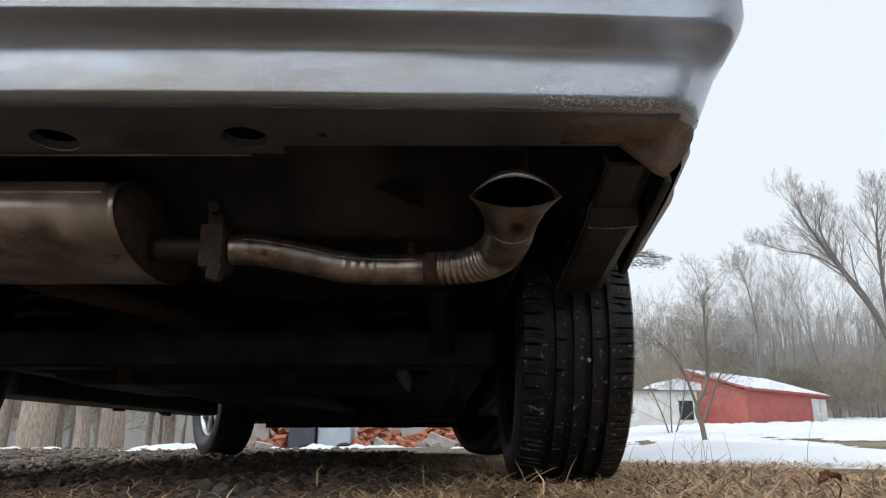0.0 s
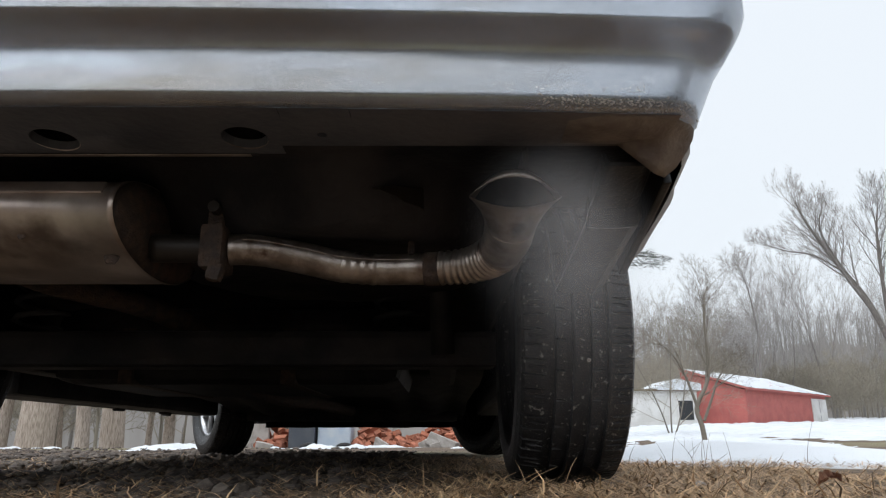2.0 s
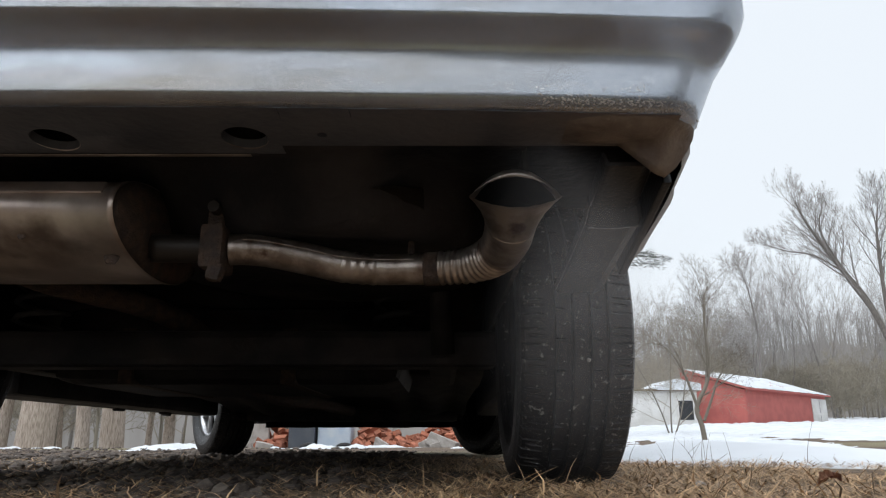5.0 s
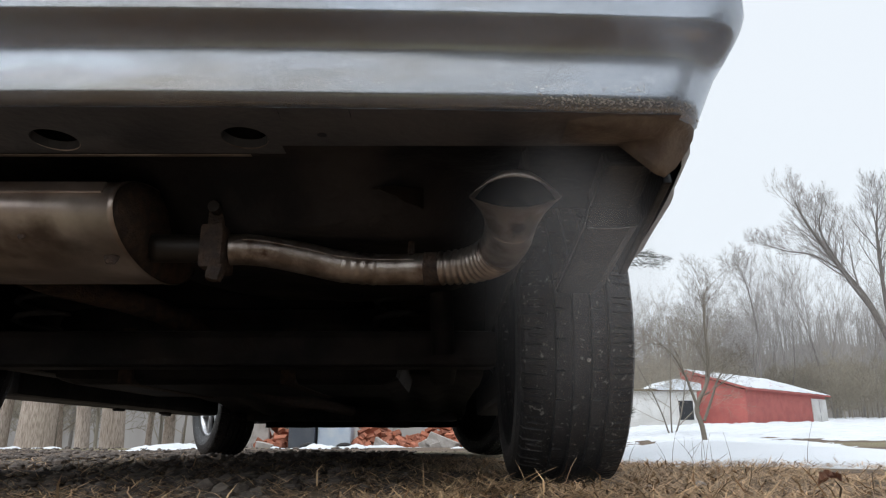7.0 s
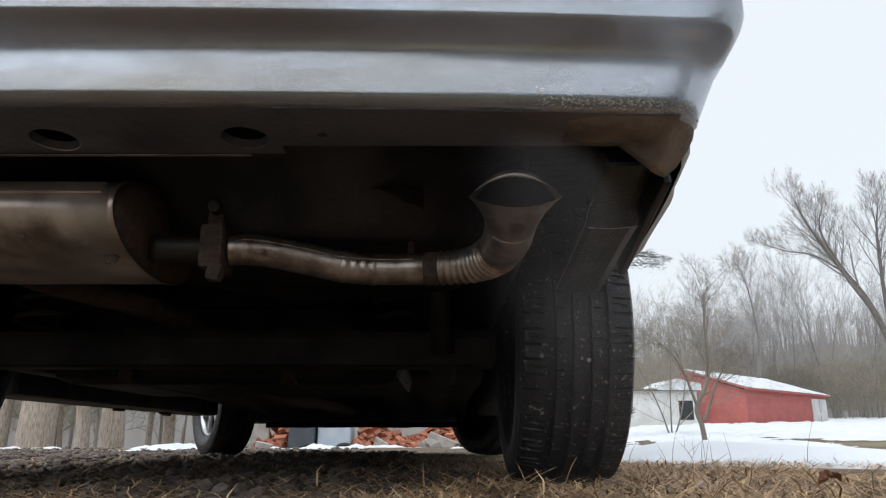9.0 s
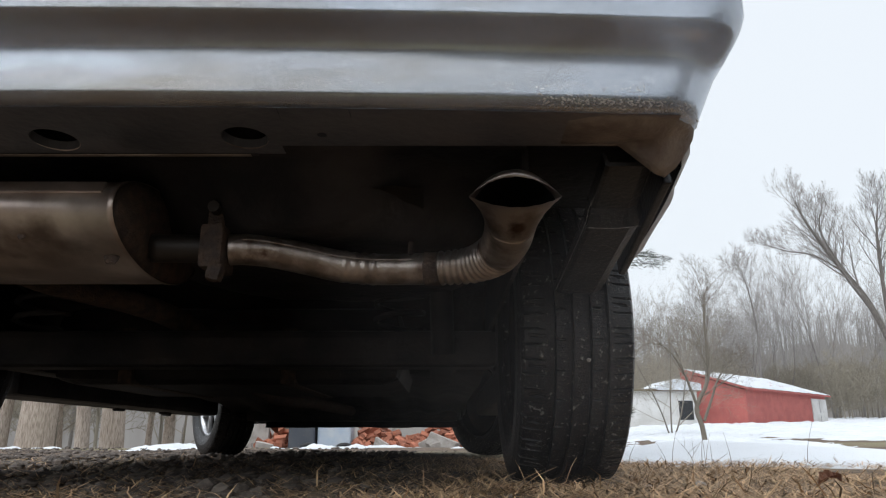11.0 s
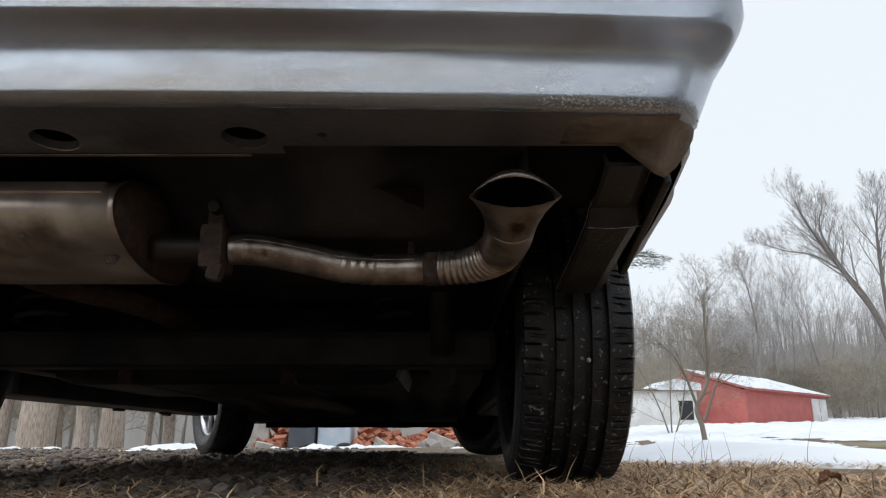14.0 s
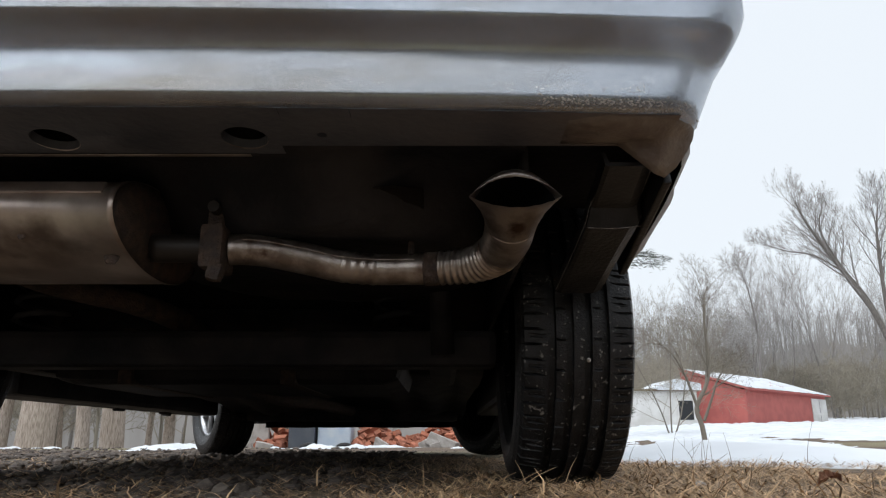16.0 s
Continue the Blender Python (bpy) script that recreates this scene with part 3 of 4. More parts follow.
def exhaust():
    # muffler lying across the car, with rolled end seams and a folded seam on top
    ax_y, ax_z, ry, rz = 1.08, 0.411, 0.168, 0.070
    n = 64

    def oval(x, k):
        return [(x, ax_y + ry * k * math.cos(a), ax_z + rz * k * math.sin(a)) for a in (2 * math.pi * j / n for j in range(n))]
    xs = [(-1.03, 0.99), (-1.028, 1.03), (-1.018, 1.03), (-1.016, 1.0), (-0.80, 1.004), (-0.66, 1.0), (-0.471, 1.0), (-0.470, 1.02), (-0.463, 1.022), (-0.461, 1.015)]
    muffler = part("muffler", loft([oval(x, k) for x, k in xs], False), STEEL, CAR, "brownish stainless steel muffler drum with rust marks", smooth=True)
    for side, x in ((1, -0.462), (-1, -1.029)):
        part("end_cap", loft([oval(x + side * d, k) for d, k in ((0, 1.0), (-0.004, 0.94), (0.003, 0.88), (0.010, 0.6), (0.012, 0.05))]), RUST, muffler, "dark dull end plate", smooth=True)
    part("seam", box(-1.01, -0.482, 0.912, 0.936, 0.434, 0.441, 0.002, turn=pose(0, 0, 0, 58)), STEEL, muffler)
    for x, y, z, s in ((-0.648, 0.925, 0.438, 0.010), (-0.60, 0.94, 0.372, 0.006), (-0.49, 0.985, 0.352, 0.012)):
        bm = bmesh.new()
        bmesh.ops.create_icosphere(bm, subdivisions=2, radius=s)
        for v in bm.verts:
            v.co *= 1 + 0.3 * fbm(v.co.x * 200, v.co.y * 200, v.co.z * 200, 2)
            v.co.y *= 0.3
        bmesh.ops.translate(bm, vec=(x, y, z), verts=bm.verts)
        part("rust_spot", bm, RUST, muffler)
    # tail pipe: a crimped bend, then a wrinkled elbow towards the rear
    key = [(-0.335, 1.047, 0.380, .0245), (-0.307, 1.05, 0.381, .0245), (-0.274, 1.06, 0.380, .025), (-0.221, 1.07, 0.372, .0255), (-0.168, 1.08, 0.362, .0255),
           (-0.114, 1.09, 0.359, .0255), (-0.059, 1.09, 0.359, .0255), (-0.004, 1.083, 0.359, .0265), (0.048, 1.062, 0.360, .0285),
           (0.082, 1.02, 0.367, .0325), (0.0935, 0.965, 0.376, .0355), (0.0945, 0.912, 0.3855, .0362)]
    pts = spline(key, 30)
    radii, run, last = [], 0.0, pts[0]
    for p in pts:
        run += float(np.linalg.norm(p[:3] - last[:3]))
        last = p
        x = p[0]
        wr = 0.0
        if x > -0.03 and p[1] > 0.99:
            wr = 0.0017 * math.sin(run * 2 * math.pi / 0.0125) * smoothstep(-0.03, 0.0, x) * smoothstep(0.99, 1.02, p[1])
        if -0.165 < x < -0.105:
            wr = 0.0009 * math.sin(run * 2 * math.pi / 0.016)
        radii.append(p[3] + wr)
    pipe = part("tailpipe", loft(tube_rings([p[:3] for p in pts], radii, 32)), PIPE, CAR, "dull steel tailpipe with a wrinkled bend", smooth=True)
    out = spline([(-0.452, 1.035, 0.379), (-0.40, 1.04, 0.380), (-0.33, 1.047, 0.380)], 4)
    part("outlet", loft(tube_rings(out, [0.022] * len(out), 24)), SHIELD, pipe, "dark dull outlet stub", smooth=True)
    seam = [(p[0], p[1] - 0.0235, p[2] + 0.0105) for p in pts[25:190:3]]
    part("weld_seam", loft(tube_rings(seam, [0.0014 + 0.0006 * math.sin(k * 1.9) for k in range(len(seam))], 6)), PIPE, pipe, smooth=True)
    band = [pts[i][:3] for i in range(196, 214, 3)]
    part("pipe_band", loft(tube_rings(band, [0.0275] * len(band), 24)), RUST, pipe, smooth=True)
    # flared fish-mouth tip, open at the end
    rings = []
    n = 48
    for t, y, z, w, up, down, e in ((0, .912, .3865, .0372, .0372, .0372, .5), (.3, .896, .389, .0385, .0375, .034, .5), (.6, .873, .393, .046, .038, .027, .6), (.85, .855, .3962, .0555, .0395, .0207, .78),
                                    (.95, .847, .3968, .0592, .0388, .0180, .9), (.98, .842, .397, .0602, .0330, .0176, .93), (1, .8385, .397, .0604, .0245, .0174, .95)):
        ring = []
        for j in range(n):
            a = 2 * math.pi * j / n
            c, v = math.cos(a), math.sin(a)
            ring.append((0.0945 + w * c, y + 0.006 * t * c * c, z + (up if v > 0 else -down) * max(0.0, 1 - c * c) ** e + 0.0005 * t * math.sin(j * 2.3)))
        rings.append(ring)
    bm = loft(rings, False)
    bmesh.ops.solidify(bm, geom=bm.faces[:], thickness=0.0022)
    part("tip", bm, PIPE, pipe, "flared oval exhaust tip", smooth=True)
    inner = []
    for ring, k in zip(rings[:5], (0.80, 0.84, 0.88, 0.90, 0.90)):
        mid = sum((Vector(p) for p in ring), Vector()) / n
        inner.append([mid + (Vector(p) - mid) * k + Vector((0, 0.003, -0.001 * len(inner) / 4)) for p in ring])
    bm = loft(inner, False)
    bm.faces.new([bm.verts[i] for i in range(n)]) if bm.verts.ensure_lookup_table() is None else None
    part("soot", bm, NEAR_BLACK, pipe, "black sooty lining", smooth=True)
    # clamp and rubber hanger at the muffler's outlet
    hanger = part("hanger", box(-0.372, -0.335, 1.005, 1.075, 0.342, 0.412, 0.008), RUST, CAR, "dark clamp with a hanger rod")
    part("bolt", loft(tube_rings([(-0.352, 1.00, 0.437), (-0.352, 1.03, 0.437)], [0.009, 0.009], 12)), SHIELD, hanger)
    part("bracket", box(-0.366, -0.342, 1.02, 1.035, 0.40, 0.50, 0.004), RUST, hanger)
    part("lug", box(-0.358, -0.334, 1.005, 1.03, 0.322, 0.352, 0.009, turn=pose(0, 0, 0, 0, 12, 0)), RUST, hanger)
    part("hanger_rod", loft(tube_rings([(-0.052, 1.075, 0.37), (-0.052, 1.10, 0.42), (-0.02, 1.12, 0.43), (-0.02, 1.14, 0.50)], [0.006] * 4, 10)), RUST, CAR)


exhaust()


def boot_sides():
    for side in (1, -1):
        a, b = sorted((MID + side * 0.60, MID + side * 0.83))
        part("boot_floor", box(a, b, 0.92, 1.33, 0.545, 0.56), UNDER, CAR)


boot_sides()


def shield():
    """Heat shield over the tailpipe, with a slot, and a steel line for the highlight on the flange's folded edge."""
    bm = bmesh.new()
    xs = [-0.30 + 0.27 * i / 18 for i in range(19)]
    ys = [0.985 + 0.17 * j / 12 for j in range(13)]
    grid = [[bm.verts.new((x, y, 0.462 - 0.30 * (y - 0.985) + 0.006 * fbm(x * 16, y * 16, 3, 2))) for x in xs] for y in ys]
    for a, b in zip(grid, grid[1:]):
        for i in range(18):
            bm.faces.new((a[i], a[i + 1], b[i + 1], b[i]))
    bmesh.ops.solidify(bm, geom=bm.faces[:], thickness=0.002)
    ob = part("heat_shield", bm, SHIELD, CAR, "thin dark dented heat shield", smooth=True)
    # the slot's dark opening is a near-black block; the sheet is not cut
    part("slot", box(-0.150, -0.100, 1.005, 1.022, 0.447, 0.453, 0.004, turn=pose(0, 0, 0, 0, 8, 12)), NEAR_BLACK, ob)
    # bright strip that draws the flange edge's highlight
    part("flange_edge", box(-1.26, -0.27, 0.8970, 0.9045, 0.4776, 0.4784, 0.0003), STEEL, BUMPER)


shield()


def side_guard():
    """The plastic guard between bumper corner and rear wheel."""
    secs = [(0.885, 0.224, 0.296, 0.455, 0.020), (0.985, 0.224, 0.299, 0.428, 0.020), (1.0, 0.218, 0.303, 0.401, 0.020), (1.09, 0.210, 0.292, 0.370, 0.020), (1.185, 0.200, 0.283, 0.339, 0.016)]
    rings = []
    for y, a, b, z, lip in secs:
        rings.append([(a - 0.004, y, z + lip), (a, y, z + 0.002), (a + 0.006, y, z), (b - 0.02, y, z), (b - 0.006, y, z + 0.006), (b, y, z + lip),
                      (b - 0.004, y, z + lip), (b - 0.022, y, z + 0.006), (a + 0.006, y, z + 0.006), (a, y, z + lip)])
    ob = part("side_guard", loft(rings), PLASTIC, CAR, "black plastic splash guard ahead of the wheel", smooth=False)
    # thin pale tubes draw the light caught by the guard's edges
    for side, pts in (("inner", [(0.227, 0.93, 0.447), (0.221, 0.985, 0.43), (0.216, 1.0, 0.408), (0.208, 1.09, 0.377), (0.198, 1.186, 0.345)]),
                      ("outer", [(0.303, 1.0, 0.421), (0.292, 1.09, 0.390), (0.283, 1.186, 0.355)]), ("upper", [(0.297, 0.89, 0.473), (0.299, 0.94, 0.461), (0.299, 0.985, 0.449)]),
                      ("step", [(0.220, 0.999, 0.4015), (0.26, 0.999, 0.4005), (0.30, 0.999, 0.4045)])):
        way = spline(pts, 8)
        thick = 0.0009 if side in ("inner", "step") else 0.0014
        bm = loft(tube_rings([tuple(p) for p in way], [thick * (0.55 + 0.45 * math.sin(k * 0.9 + len(side)) ** 2) for k in range(len(way))], 6))
        part("worn_edge", bm, EDGE_GLINT, ob, "pale line for the sky's glint on the guard's edge", smooth=True)
    part("guard_flange", box(0.305, 0.318, 0.90, 1.18, 0.40, 0.47, 0.003, turn=pose(0, 0, 0, -14)), PLASTIC, ob)


side_guard()


def wheel_meshes():
    w, n = 0.105, 700
    grooves, gw, depth = (-0.0465, -0.016, 0.016, 0.0465), 0.0064, 0.012
    prof = []                                            # (across, radius, zone)
    side = [(0.070, 0.205), (0.088, 0.212), (0.100, 0.235), (0.106, 0.258), (0.104, 0.280), (0.099, 0.298)]
    prof += [(-a, r, 0) for a, r in side]
    tread = sorted({-0.094, -0.088, -0.075, 0.094, 0.088, 0.075, -0.057, 0.057, -0.031, 0.031, 0.0}
                   | {g + k * gw for g in grooves for k in (-1.08, -0.9, 0.9, 1.08)})
    for a in tread:
        r = RADIUS - 0.9 * a * a - 0.05 * max(0, abs(a) - 0.080)
        ing = any(abs(a - g) < gw for g in grooves)
        prof.append((a, r - (depth if ing else 0), 2 if abs(a) > 0.06 else (0 if ing else 1)))
    prof += [(a, r, 0) for a, r in reversed(side)]
    rings = []
    for k in range(n):
        u = 2 * math.pi * k / n
        ring = []
        for a, r, zone in prof:
            if zone == 2 and abs(a) > 0.0565 and (k % 10 == 0 or k % 20 in (4, 5) and abs(a) < 0.078):
                r -= 0.0055
            if zone == 1 and (k % 20 == 7) and 0.028 < abs(a) < 0.05:
                r -= 0.004
            ring.append((a, r * math.cos(u), r * math.sin(u)))
        rings.append(ring)
    tyre = loft(rings + [rings[0]], False, False)
    bmesh.ops.scale(tyre, vec=(1.05, 1, 1), verts=tyre.verts)
    bmesh.ops.remove_doubles(tyre, verts=tyre.verts[:], dist=0.00005)
    bm = bmesh.new()
    lip = [(0.078, 0.204), (0.084, 0.212), (0.080, 0.196), (0.060, 0.190), (0.03, 0.189)]
    m = 60
    vs = [[bm.verts.new((a, r * math.cos(2 * math.pi * k / m), r * math.sin(2 * math.pi * k / m))) for a, r in lip] for k in range(m)]
    for k in range(m):
        for j in range(len(lip) - 1):
            bm.faces.new((vs[k][j], vs[k][j + 1], vs[(k + 1) % m][j + 1], vs[(k + 1) % m][j]))
    barrel = loft([[(a, q * math.cos(2 * math.pi * k / 40), q * math.sin(2 * math.pi * k / 40)) for k in range(40)] for a, q in ((0.03, 0.189), (-0.07, 0.187), (-0.080, 0.210))], False)
    spoke = box(0.055, 0.075, -0.016, 0.016, 0.03, 0.195, 0.006)
    hub = loft(tube_rings([(0.03, 0, 0), (0.07, 0, 0), (0.078, 0, 0)], [0.06, 0.055, 0.03], 24))
    disc = loft(tube_rings([(-0.02, 0, 0), (0.0, 0, 0)], [0.14, 0.14], 32))
    return tyre, bm, spoke, hub, disc, barrel


def wheels():
    tyre, rim, spoke, hub, disc, barrel = wheel_meshes()
    first = part("wheel", hub, ALLOY, CAR, "grey alloy wheel with a worn black tyre", smooth=False)
    part("tyre", tyre, RUBBER, first, "worn black tyre with wet mud specks")
    part("rim", rim, ALLOY, first, smooth=True)
    part("brake_disc", disc, RUST, first)
    # the wheel's inner parts are coloured near-black
    part("dust_shield", loft(tube_rings([(-0.045, 0, 0), (-0.040, 0, 0)], [0.184, 0.184], 40)), NEAR_BLACK, first, "near-black dust shield")
    part("barrel", barrel, NEAR_BLACK, first, "near-black inner rim barrel", smooth=True)
    s0 = part("spoke", spoke, ALLOY, first)
    for k in range(1, 7):
        s = new("spoke", s0.data)
        s.parent, s.matrix_basis = first, pose(0, 0, 0, 360 * k / 7)
    first.matrix_basis = pose(MID + 0.748, REAR_AXLE, RADIUS)
    copy_thing(first, pose(MID - 0.744, REAR_AXLE, RADIUS, 0, 0, 180))
    copy_thing(first, pose(MID + 0.78, FRONT_AXLE, RADIUS, 40, 0, 32))
    copy_thing(first, pose(MID - 0.81, FRONT_AXLE, RADIUS, 15, 0, 214))
    bm = bmesh.new()
    bmesh.ops.create_icosphere(bm, subdivisions=1, radius=0.0045)
    bmesh.ops.translate(bm, vec=(0.2640, 1.2545, 0.230), verts=bm.verts)
    tagged(part("pebble", bm, CONCRETE), "small pale pebble stuck in the tyre tread", "pebble")


wheels()


# ---- trees ----
def grow(seed, height, spread, levels, lean=(0, 0), trunk_r=None, kids=5, fork=0.35, up=0.25, min_r=0.006, sides=5, paths=()):
    """Trunk and branches as two lists of tapered tubes. paths: (points, radius, reach, start, count) of each leading stem, in place of a free trunk."""
    rng = random.Random(seed)
    trunk, crown = ([], []), ([], [])

    def tube(store, pts, radii, k):
        verts, faces = store
        base = len(verts)
        for i, p in enumerate(pts):
            t = (pts[min(i + 1, len(pts) - 1)] - pts[max(i - 1, 0)]).normalized()
            a = t.orthogonal().normalized()
            b = t.cross(a)
            for j in range(k):
                u = 2 * math.pi * j / k
                verts.append(p + (a * math.cos(u) + b * math.sin(u)) * radii[i])
        for i in range(len(pts) - 1):
            for j in range(k):
                faces.append((base + i * k + j, base + i * k + (j + 1) % k, base + (i + 1) * k + (j + 1) % k, base + (i + 1) * k + j))

    def limb(start, way, length, r, level):
        steps = 7 if level == 0 else (5 if level == 1 else 4 if level == 2 else 3 if level == 3 else (2 if levels > 4 and level == 4 else 1))
        pts, p, d = [start], start.copy(), way.normalized()
        for i in range(steps):
            wob = 0.10 if level == 0 else 0.15
            d = (d + Vector((rng.uniform(-wob, wob), rng.uniform(-wob, wob), rng.uniform(-wob, wob) * 0.6 + up * 0.22 * (level > 0)))).normalized()
            p = p + d * length / steps
            pts.append(p.copy())
        radii = [max(min_r * 0.6, r * (1 - 0.72 * i / steps)) for i in range(steps + 1)]
        tube(trunk if level == 0 else crown, pts, radii, sides if level < 2 else (4 if level == 2 else 3))
        if level < levels:
            sprout(pts, radii, length, level)

    def sprout(pts, radii, length, level, start=None, count=None):
        steps, fork_at = len(pts) - 1, fork if start is None else start
        count = count or kids + (3 if level == 0 else 0) - (1 if level > 2 else 0)
        turn = rng.uniform(0, 6.283)
        for c in range(count):
            f = fork_at + (1 - fork_at) * (c + rng.random()) / count if level == 0 else 0.18 + 0.82 * (c + rng.random()) / count
            i = min(int(f * steps), steps - 1)
            q = pts[i].lerp(pts[i + 1], f * steps - i)
            axis = (pts[i + 1] - pts[i]).normalized()
            side = axis.orthogonal().normalized()
            turn += 2.4 + rng.uniform(-0.5, 0.5)
            side.rotate(Matrix.Rotation(turn, 3, axis))
            ang = rng.uniform(0.45, 0.95) * spread
            nd = axis * math.cos(ang) + side * math.sin(ang)
            limb(q, nd, length * rng.uniform(0.48, 0.74) * (1.1 - 0.45 * f if level == 0 else 1 - 0.35 * f), radii[i] * rng.uniform(0.32, 0.52), level + 1)

    for line, r, reach, start, count in paths:
        pts = [Vector(p[:3]) for p in spline(line, 4)]
        radii = [max(min_r, r * (1 - 0.80 * i / (len(pts) - 1))) for i in range(len(pts))]
        tube(trunk, pts, radii, 8)
        sprout(pts, radii, reach, 0, start, count)
    if paths:
        return trunk, crown
    limb(Vector((0, 0, -0.15)), Vector((lean[0], lean[1], 1)), height * 0.72, trunk_r or height * 0.010, 0)
    return trunk, crown


def tree(label, at, seed, height, spread=1.0, levels=4, bark=BARK, twig=TWIG, group="", stems=(), **more):
    root = thing("tree", label, "tree", group, at=at)
    t, c = grow(seed, height, spread, levels, **more)
    for k, lean in enumerate(stems):
        for whole, extra in zip((t, c), grow(seed + 7 + k, height * (0.92 - 0.1 * k), spread, levels, **{**more, "lean": lean})):
            n = len(whole[0])
            whole[0].extend(extra[0])
            whole[1].extend(tuple(i + n for i in f) for f in extra[1])
    part("trunk", t, bark, root, smooth=True)
    part("crown", c, twig, root)
    return root


def ground_pose(x, y, turn=0.0, sink=0.0):
    return pose(x, y, ground_z(x, y) - sink, 0, 0, turn)


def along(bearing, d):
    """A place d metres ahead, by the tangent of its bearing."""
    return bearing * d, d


def woods():
    rng = random.Random(4)
    kinds = [tree("tall bare tree at the edge of the wood, paled as by haze", ground_pose(*along(0.62 + 0.05 * i, 70 + 3 * i), 40 * i), 20 + i, h, sp, 4, bark=HAZED_BARK, twig=HAZED_TWIG,
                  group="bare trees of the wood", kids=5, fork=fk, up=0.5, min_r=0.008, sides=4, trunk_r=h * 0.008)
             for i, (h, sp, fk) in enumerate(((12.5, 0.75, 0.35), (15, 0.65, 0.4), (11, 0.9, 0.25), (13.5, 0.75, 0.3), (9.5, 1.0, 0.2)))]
    for k in range(185):
        d = rng.uniform(58, 112)
        if k < 160:
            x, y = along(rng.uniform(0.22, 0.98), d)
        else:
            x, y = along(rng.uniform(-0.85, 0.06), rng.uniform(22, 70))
        if math.hypot(x - 25, y - 45) < 13:
            continue
        copy_thing(rng.choice(kinds), ground_pose(x, y, rng.uniform(0, 360)))
    # the big leaning tree with two stems, the upright one beside it, and a slim one
    here = ground_pose(26.6, 40.0)
    up = ground_z(26.6, 40.0)

    def from_root(*line):
        return [(x - 26.6, y - 40.0, z - up) for x, y, z in line]
    tree("large bare twin-stemmed tree leaning over the lawn", here, 3, 15, 0.75, 4, kids=6, up=0.5, min_r=0.006, twig=TWIG, paths=(
        (from_root((27.3, 40, up - 0.2), (25.64, 40, 6.5), (24.36, 40, 8.9), (23.08, 40.1, 11.15), (22.1, 40, 12.8), (21.6, 40, 14.1)), 0.20, 4.6, 0.30, 15),
        (from_root((27.5, 40.6, up - 0.2), (25.8, 40.6, 7.3), (24.2, 40.7, 10.2), (23.4, 40.8, 12.2), (23.5, 40.9, 13.6)), 0.17, 4.4, 0.35, 12),
        (from_root((23.9, 40, 9.7), (22.3, 40, 10.7), (20.6, 40, 11.0), (18.9, 40, 11.6)), 0.06, 2.8, 0.2, 10)))
    tree("tall bare upright tree behind the lawn", here, 12, 15, 0.7, 4, kids=6, up=0.5, min_r=0.006, twig=TWIG, paths=(
        (from_root((27.3, 41.5, up - 0.2), (27.1, 41.5, 7.3), (27.2, 41.5, 11.2), (27.35, 41.5, 13.0), (27.7, 41.5, 14.6)), 0.15, 4.8, 0.32, 15),))
    tree("slim bare tree before the wood", here, 14, 12, 0.8, 4, kids=6, up=0.45, min_r=0.009, bark=HAZED_BARK, twig=HAZED_TWIG, paths=(
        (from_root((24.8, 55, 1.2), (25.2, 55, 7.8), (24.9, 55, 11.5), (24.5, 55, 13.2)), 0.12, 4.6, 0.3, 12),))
    # the small forked tree before the shed
    here = ground_pose(4.05, 11.0)
    up = ground_z(4.05, 11.0)

    def by_foot(*line):
        return [(x - 4.05, y - 11.0, z - up) for x, y, z in line]
    tree("small bare forked tree on the snowy lawn", here, 41, 2.6, 0.95, 4, kids=6, up=0.22, min_r=0.0017, bark=GARDENTWIG, twig=GARDENTWIG, paths=(
        (by_foot((4.05, 11, up - 0.1), (4.01, 11, 0.28), (3.95, 11, 0.56), (4.14, 11, 0.92), (4.23, 11.05, 1.27), (4.22, 11.05, 1.8), (4.24, 11, 2.28), (4.30, 11, 2.45)), 0.045, 1.25, 0.34, 14),
        (by_foot((3.98, 11, 0.5), (3.88, 10.95, 0.8), (3.76, 10.9, 1.1), (3.56, 10.9, 1.45), (3.25, 10.85, 1.55), (3.0, 10.8, 1.4)), 0.025, 1.2, 0.25, 12),
        (by_foot((4.05, 11, 0.36), (4.22, 11.05, 0.7), (4.37, 11.1, 1.01), (4.54, 11.1, 1.2), (4.75, 11.1, 1.3)), 0.024, 0.7, 0.4, 7)))
    tree("bare brushy shrub beside the white shed", ground_pose(6.1, 19.0, 200), 44, 4.0, 1.1, 4, stems=((-0.4, 0.1), (0.3, 0.1)), trunk_r=0.026, kids=6, fork=0.15, min_r=0.003, bark=GARDENTWIG, twig=SCRUB)
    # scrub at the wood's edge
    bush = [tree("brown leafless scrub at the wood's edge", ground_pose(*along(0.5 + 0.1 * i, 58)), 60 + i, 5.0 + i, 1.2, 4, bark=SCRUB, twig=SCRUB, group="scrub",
                 kids=5, fork=0.05, min_r=0.012, trunk_r=0.05, sides=4) for i in range(2)]
    for k in range(130):
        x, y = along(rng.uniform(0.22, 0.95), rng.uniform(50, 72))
        if math.hypot(x - 25, y - 45) < 10:
            continue
        copy_thing(rng.choice(bush), ground_pose(x, y, rng.uniform(0, 360)))
    for k in range(26):
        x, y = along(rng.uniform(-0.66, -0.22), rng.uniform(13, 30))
        copy_thing(rng.choice(bush), ground_pose(x, y, rng.uniform(0, 360)))
